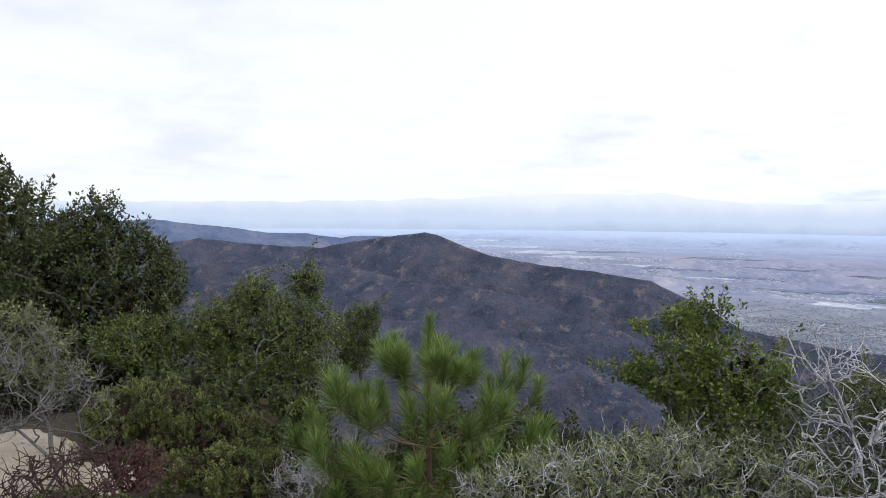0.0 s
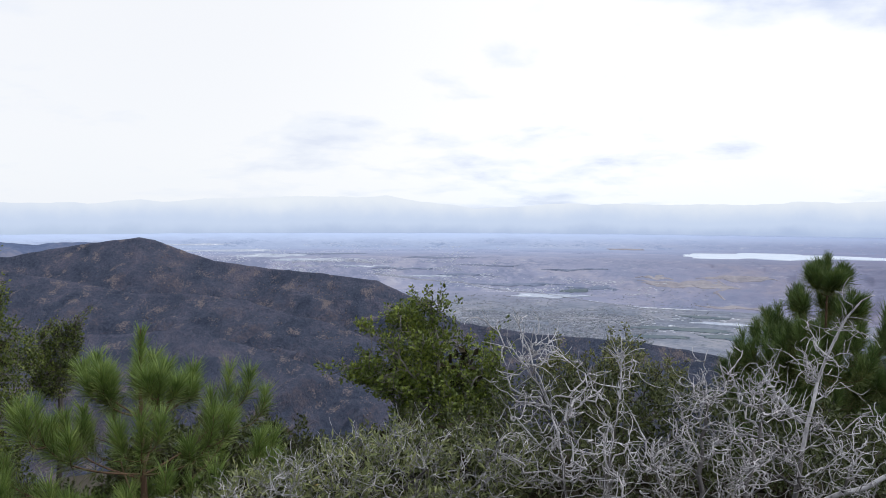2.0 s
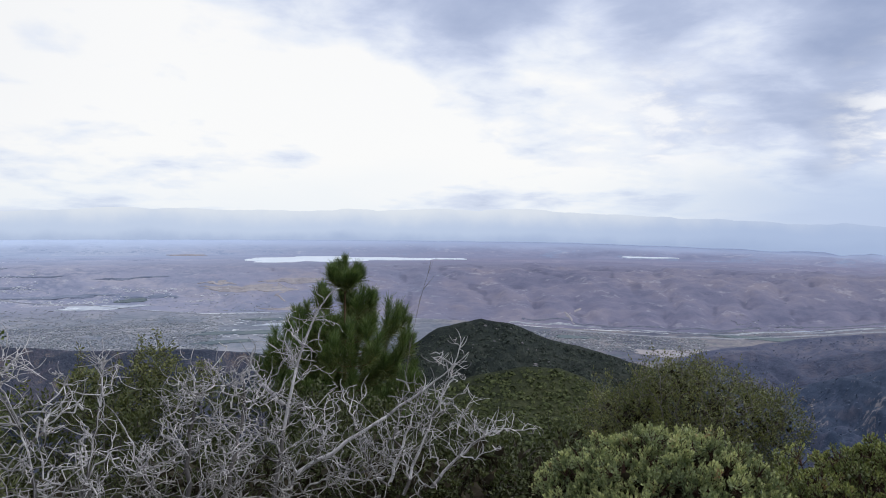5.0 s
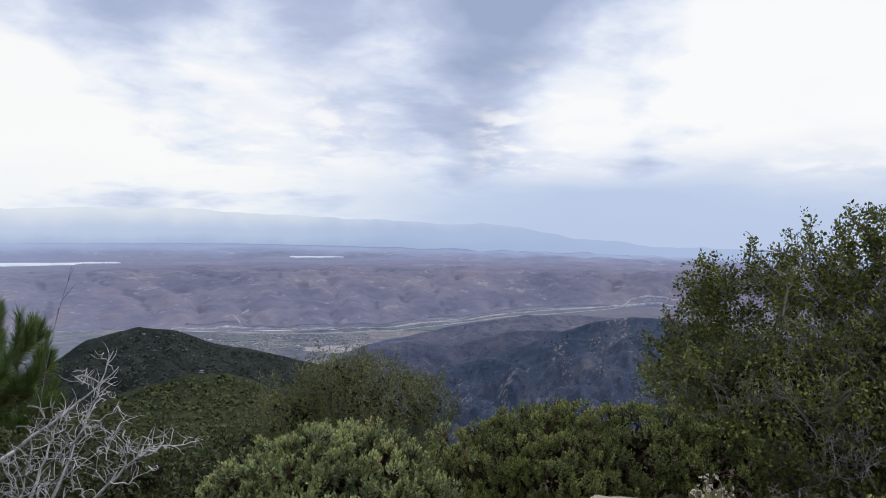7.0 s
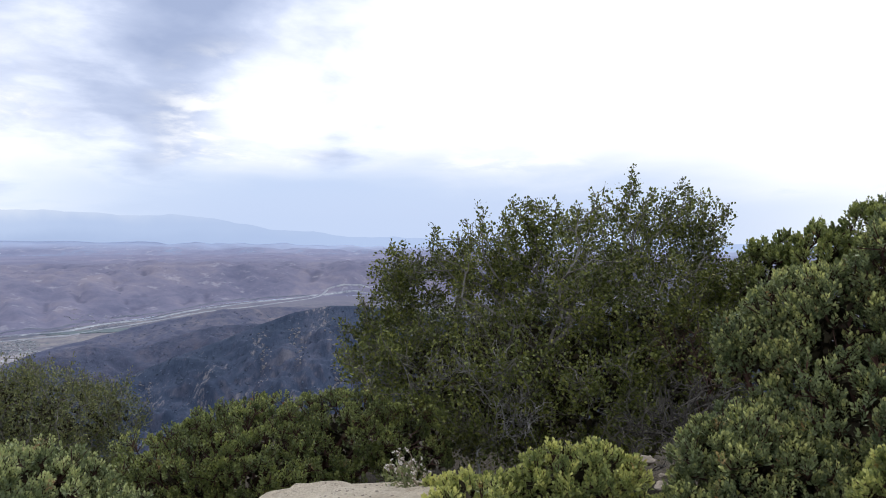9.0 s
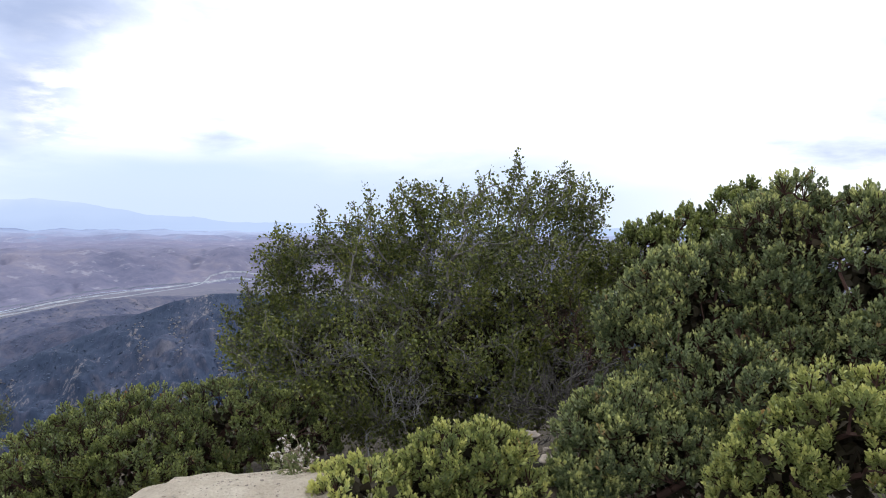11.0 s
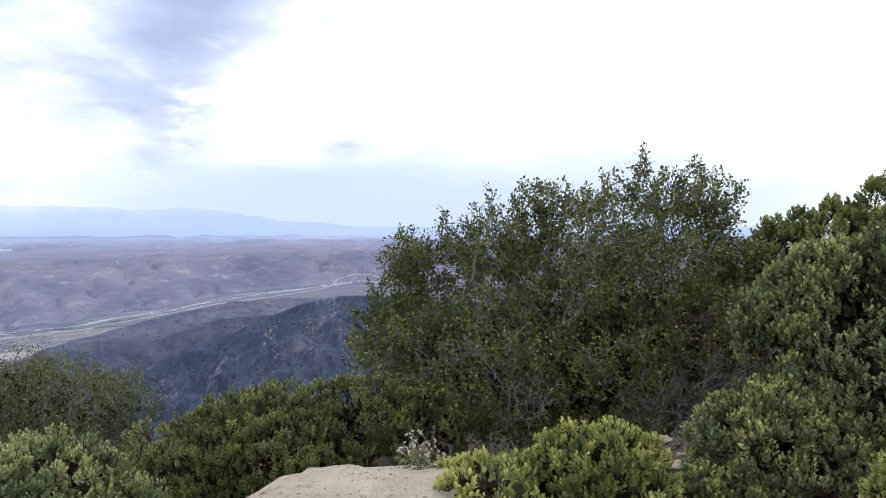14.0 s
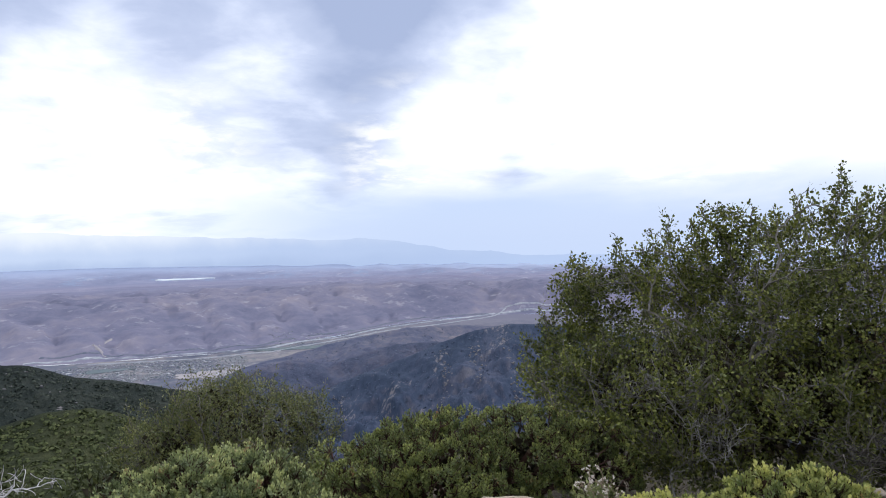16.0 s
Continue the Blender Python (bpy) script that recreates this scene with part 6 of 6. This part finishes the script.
manzanita("broad green manzanita with reddish tips", [(4.46, 2.93, -0.09, 0.74, 0.47), (4.13, 3.32, -0.21, 0.62, 0.45), (4.77, 2.48, 0.06, 0.49, 0.4), (3.85, 3.57, -0.35, 0.45, 0.4), (4.94, 2.05, -0.02, 0.37, 0.46)], 53, HEDGE_LEAF, 320, 10200, 7, 0.023, clump=0.078, inner=2200)
# The big scrub's heart is packed with dark leaves in place of deep shade.
shrub("scrub_tree", "large airy scrub with small leaves and grey twigs", "shrub", [(6.31, 0.83, 1.14, 0.9, 0.62), (6.36, 0.14, 1.57, 0.27, 0.37), (6.35, 0.56, 1.61, 0.29, 0.34), (6.22, 1.45, 1.54, 0.27, 0.32), (6.3, 1.02, 1.46, 0.31, 0.29), (6.05, 2.0, 1.2, 0.37, 0.32), (5.89, 2.48, 1.12, 0.33, 0.3), (6.17, 1.7, 1.28, 0.3, 0.32), (5.76, 2.57, 0.53, 0.4, 0.43), (6.08, 1.5, 0.33, 1.43, 0.71), (6.24, 0.54, 0.45, 0.71, 0.82), (6.34, 0.01, 1.11, 0.29, 0.34), (6.53, 0.03, 0.32, 0.45, 0.67), (5.9, 0.1, 0.42, 0.38, 0.42)], 54, SCRUB_LEAF, GREY_TWIG, 520, 18500, 8, 0.0245, 0.12, 9, 0.0026, fine=True, width=1.3, gaps=0.48, shell=0.42, lean=0.6, shoots=230, reach=0.2, twig_share=0.5, inner=10500, heart=(9, 10, 12, 13), airy=0.36)
manzanita("green manzanita behind the large scrub", [(6.61, -0.45, 1.1, 0.37, 0.43), (6.57, -0.79, 1.22, 0.45, 0.44), (6.49, -1.24, 1.3, 0.55, 0.54), (6.62, -0.14, 0.99, 0.3, 0.36)], 55, HEDGE_LEAF, 160, 3000, 10, 0.034, clump=0.11)
manzanita("large manzanita with pale green leaves and dark red stems", [(3.91, -0.81, 1.27, 0.35, 0.5), (3.98, -0.44, 1.12, 0.37, 0.37), (4, -0.15, 0.99, 0.25, 0.25), (3.85, -0.65, 0.7, 0.62, 0.49), (3.81, -1.13, 1.29, 0.44, 0.46), (3.74, -1.1, 0.81, 0.47, 0.64)], 56, MANZANITA_LEAF, 380, 10200, 9, 0.0235, gaps=0.52, clump=0.085, inner=3600)
manzanita("spreading manzanita with yellowish new leaves", [(3.49, -0.06, 0.56, 0.31, 0.3), (3.45, -0.28, 0.52, 0.31, 0.25)], 57, MANZANITA_LEAF, 120, 2700, 9, 0.0225, gaps=0.25, clump=0.07, inner=900)
manzanita("small manzanita between stones and dry twigs", [(3.3, 0.1, 0.45, 0.19, 0.15), (3.27, 0.23, 0.37, 0.12, 0.09)], 60, MANZANITA_LEAF, 60, 800, 12, 0.022, clump=0.06, inner=200)
manzanita("yellow green manzanita close to the path", [(2.73, -0.53, 0.8, 0.23, 0.2), (2.7, -0.7, 0.86, 0.27, 0.27), (2.71, -0.44, 0.67, 0.19, 0.14)], 58, YELLOW_LEAF, 110, 1900, 10, 0.021, clump=0.06, inner=600)
manzanita("low yellow green manzanita beside granite", [(3.05, 0.61, 0.59, 0.22, 0.17), (3.08, 0.48, 0.64, 0.17, 0.12), (2.95, 0.95, 0.53, 0.21, 0.11), (3.03, 0.44, 0.49, 0.23, 0.12), (2.98, 0.74, 0.46, 0.3, 0.11), (2.9, 1.07, 0.5, 0.11, 0.09), (2.68, 0.91, 0.6, 0.17, 0.09), (2.68, 0.8, 0.54, 0.12, 0.08)], 59, YELLOW_LEAF, 150, 2300, 10, 0.021, clump=0.06, inner=600)


def boulder(name, label, place, size, seed, mat, parts=4, group="", amount=0.16):
    """A weathered granite rock, its foot sunk in the ground."""
    bm = bmesh.new()
    bmesh.ops.create_icosphere(bm, subdivisions=parts, radius=1.0)
    for v in bm.verts:
        d = v.co.copy()
        k = 1 + amount * noise.fractal(d * 1.5 + Vector((seed * 3.1, 0, 0)), 0.9, 2.1, 6) + 0.05 * noise.turbulence(d * 7 + Vector((0, seed, 0)), 4, True)
        v.co = Vector((d.x * size[0] * k, d.y * size[1] * k, d.z * size[2] * k))
    me = bpy.data.meshes.new(name)
    bm.to_mesh(me)
    bm.free()
    for p in me.polygons:
        p.use_smooth = True
    me.materials.append(mat)
    ob = new(name, me)
    ob.location = place
    return tagged(ob, label=label, category="rock", group=group)


boulder("granite_slab", "broad pale granite slab covered with coarse sand", (2.35, 1.25, 0.30), (0.95, 0.75, 0.31), 3, SAND, 5)
boulder("granite_slab", "low sandy granite shelf under dry red twigs", (-4.78, 2.52, -0.29), (0.56, 0.56, 0.15), 5, SAND, 5)
boulder("granite_slab", "sandy granite shelf beside dry shrubs", (-5.2, 2.15, -0.10), (0.72, 0.72, 0.17), 4, SAND, 5)
for k, (x, y, z, s) in enumerate(((3.55, 0.27, 0.45, 0.045), (3.68, 0.18, 0.44, 0.03), (3.3, 0.15, 0.40, 0.03), (3.95, 0.36, 0.43, 0.05), (3.75, 0.28, 0.43, 0.025), (3.62, 0.34, 0.43, 0.025))):
    boulder("stone", "small pale granite stone under the shrubs", (x, y, z), (s, s * 0.8, s * 0.35), 7 + k, ROCK, 3, "granite stones", 0.45)
dead_shrub("heap of fallen grey twigs under the scrub", [(4.4, 0.30, 0.42, 0.40, 0.12), (4.9, 0.1, 0.5, 0.4, 0.2)], 61, 160, 10, 0.003, 0.2, OAK_BARK, twigs=400, name="dry_twigs")
dead_shrub("pale dead twigs in front of the scrub", [(5.12, 1.5, 0.45, 0.26, 0.24), (5.0, 1.25, 0.25, 0.22, 0.2), (5.2, 1.85, 0.5, 0.2, 0.16)], 64, 90, 5, 0.0024, 0.2, BRUSH_WOOD, twigs=330, name="dead_twigs")
dead_shrub("bare grey stems inside the scrub", [(5.5, 0.3, 0.75, 0.35, 0.3), (5.4, -0.1, 0.6, 0.3, 0.3)], 63, 45, 8, 0.0026, 0.1, MANZANITA_BARK, twigs=80, name="dry_twigs")


def flowers(label, blobs, seed):
    """Dry wiry stems that carry small pale flower heads."""
    rng = np.random.default_rng(seed)
    bases = stems(blobs, 1, rng, 0.6, 0.0)
    bases[:, 2] = blobs[0][2] - 0.13
    origin = bases.mean(0)
    tip, out = within(blobs, 46, rng, 0.3, -0.4)
    place, parent, weight, ends = grow(bases, tip, rng, 0.1)
    top = thing("wildflower", origin, label, "flower")
    w = wood(place, parent, weight, 0.0012)
    part("stem", mesh_from("stem", w[0] - origin, w[1], [STEM]), top)
    for place_ in tip:
        at = np.repeat(place_[None], 9, 0)
        d = unit(rng.normal(size=at.shape) + np.array([0, 0, 0.5]))
        p = leaves(at, d, rng.uniform(0.005, 0.011, 9), rng)
        part("flower_head", mesh_from("flower_head", p[0] - origin, p[1], [PETAL]), top)
    low, _ = within(blobs, 700, rng, 0.6, -1.0)
    low[:, 2] = blobs[0][2] + 0.02 - 0.14 * rng.random(700)
    g = leaves(low, unit(rng.normal(size=low.shape) + np.array([0, 0, 0.8])), rng.uniform(0.012, 0.026, 700), rng, SLIM, SLIM_FACES, 0.6)
    part("foliage", mesh_from("foliage", g[0] - origin, g[1], [BRUSH_LEAF]), top, "narrow grey green leaves", "stuff")


flowers("dry pale wildflower growing at the granite's edge", [(2.93, 1.24, 0.6, 0.10, 0.10)], 62)


# ---------------------------------------------------------------- small details
def pebbles(label, middle, spread, count, seed, mat):
    """Loose grit and pebbles lying on a slab."""
    rng = np.random.default_rng(seed)
    xy = np.array(middle[:2]) + rng.normal(0, 1, (count, 2)) * spread
    bm = bmesh.new()
    bmesh.ops.create_icosphere(bm, subdivisions=1, radius=1.0)
    shape = np.array([v.co for v in bm.verts])
    tri = np.array([[v.index for v in f.verts] for f in bm.faces])
    bm.free()
    bpy.context.view_layer.update()
    graph = bpy.context.evaluated_depsgraph_get()
    at = []
    for x, y in xy:
        hit, p, *_ = scene.ray_cast(graph, (x, y, middle[2] + 0.02), (0, 0, -1), distance=0.6)
        if hit:
            at.append(p)
    at = np.array(at)
    s = rng.uniform(0.003, 0.011, len(at)) * rng.uniform(0.5, 1.0, len(at))
    verts = at[:, None] + shape[None] * rng.uniform(0.6, 1.2, (len(at), len(shape), 1)) * (s[:, None] * [1, 1, 0.6])[:, None]
    ob = new("pebbles", mesh_from("pebbles", verts.reshape(-1, 3), (tri[None] + (np.arange(len(at)) * len(shape))[:, None, None]).reshape(-1, 3), [mat]))
    tagged(ob, label=label, category="pebbles", kind="stuff")


pebbles("loose grit and small pebbles on granite", (2.35, 1.25, 0.62), 0.42, 420, 91, ROCK)


def stalk(label, points, seed):
    """One thin dry stalk with a few short side twigs."""
    rng = np.random.default_rng(seed)
    line = curve(points, 12)
    origin = line[0]
    r = np.linspace(0.0034, 0.0012, 13)
    top = thing("dry_stalk", origin, label, "plant")
    w = tubes(line[:-1] - origin, line[1:] - origin, r[:-1], r[1:], 5)
    part("stem", mesh_from("stem", w[0], w[1], [GREY_TWIG], True), top)
    for k in (5, 7, 9, 10, 11):
        a = line[k] - origin
        d = unit(line[k] - line[k - 1] + rng.normal(0, 0.08, 3) * 0.6)
        b = a + d * rng.uniform(0.08, 0.2)
        w = tubes(a[None], b[None], np.array([0.003]), np.array([0.0015]), 4)
        part("twig", mesh_from("twig", w[0], w[1], [GREY_TWIG]), top)


stalk("tall thin dry stalk behind the dead shrubs", [(1.91, 5.75, -1.3), (2.1, 6.16, -0.13), (2.28, 6.3, 0.81), (2.47, 6.28, 1.24)], 92)
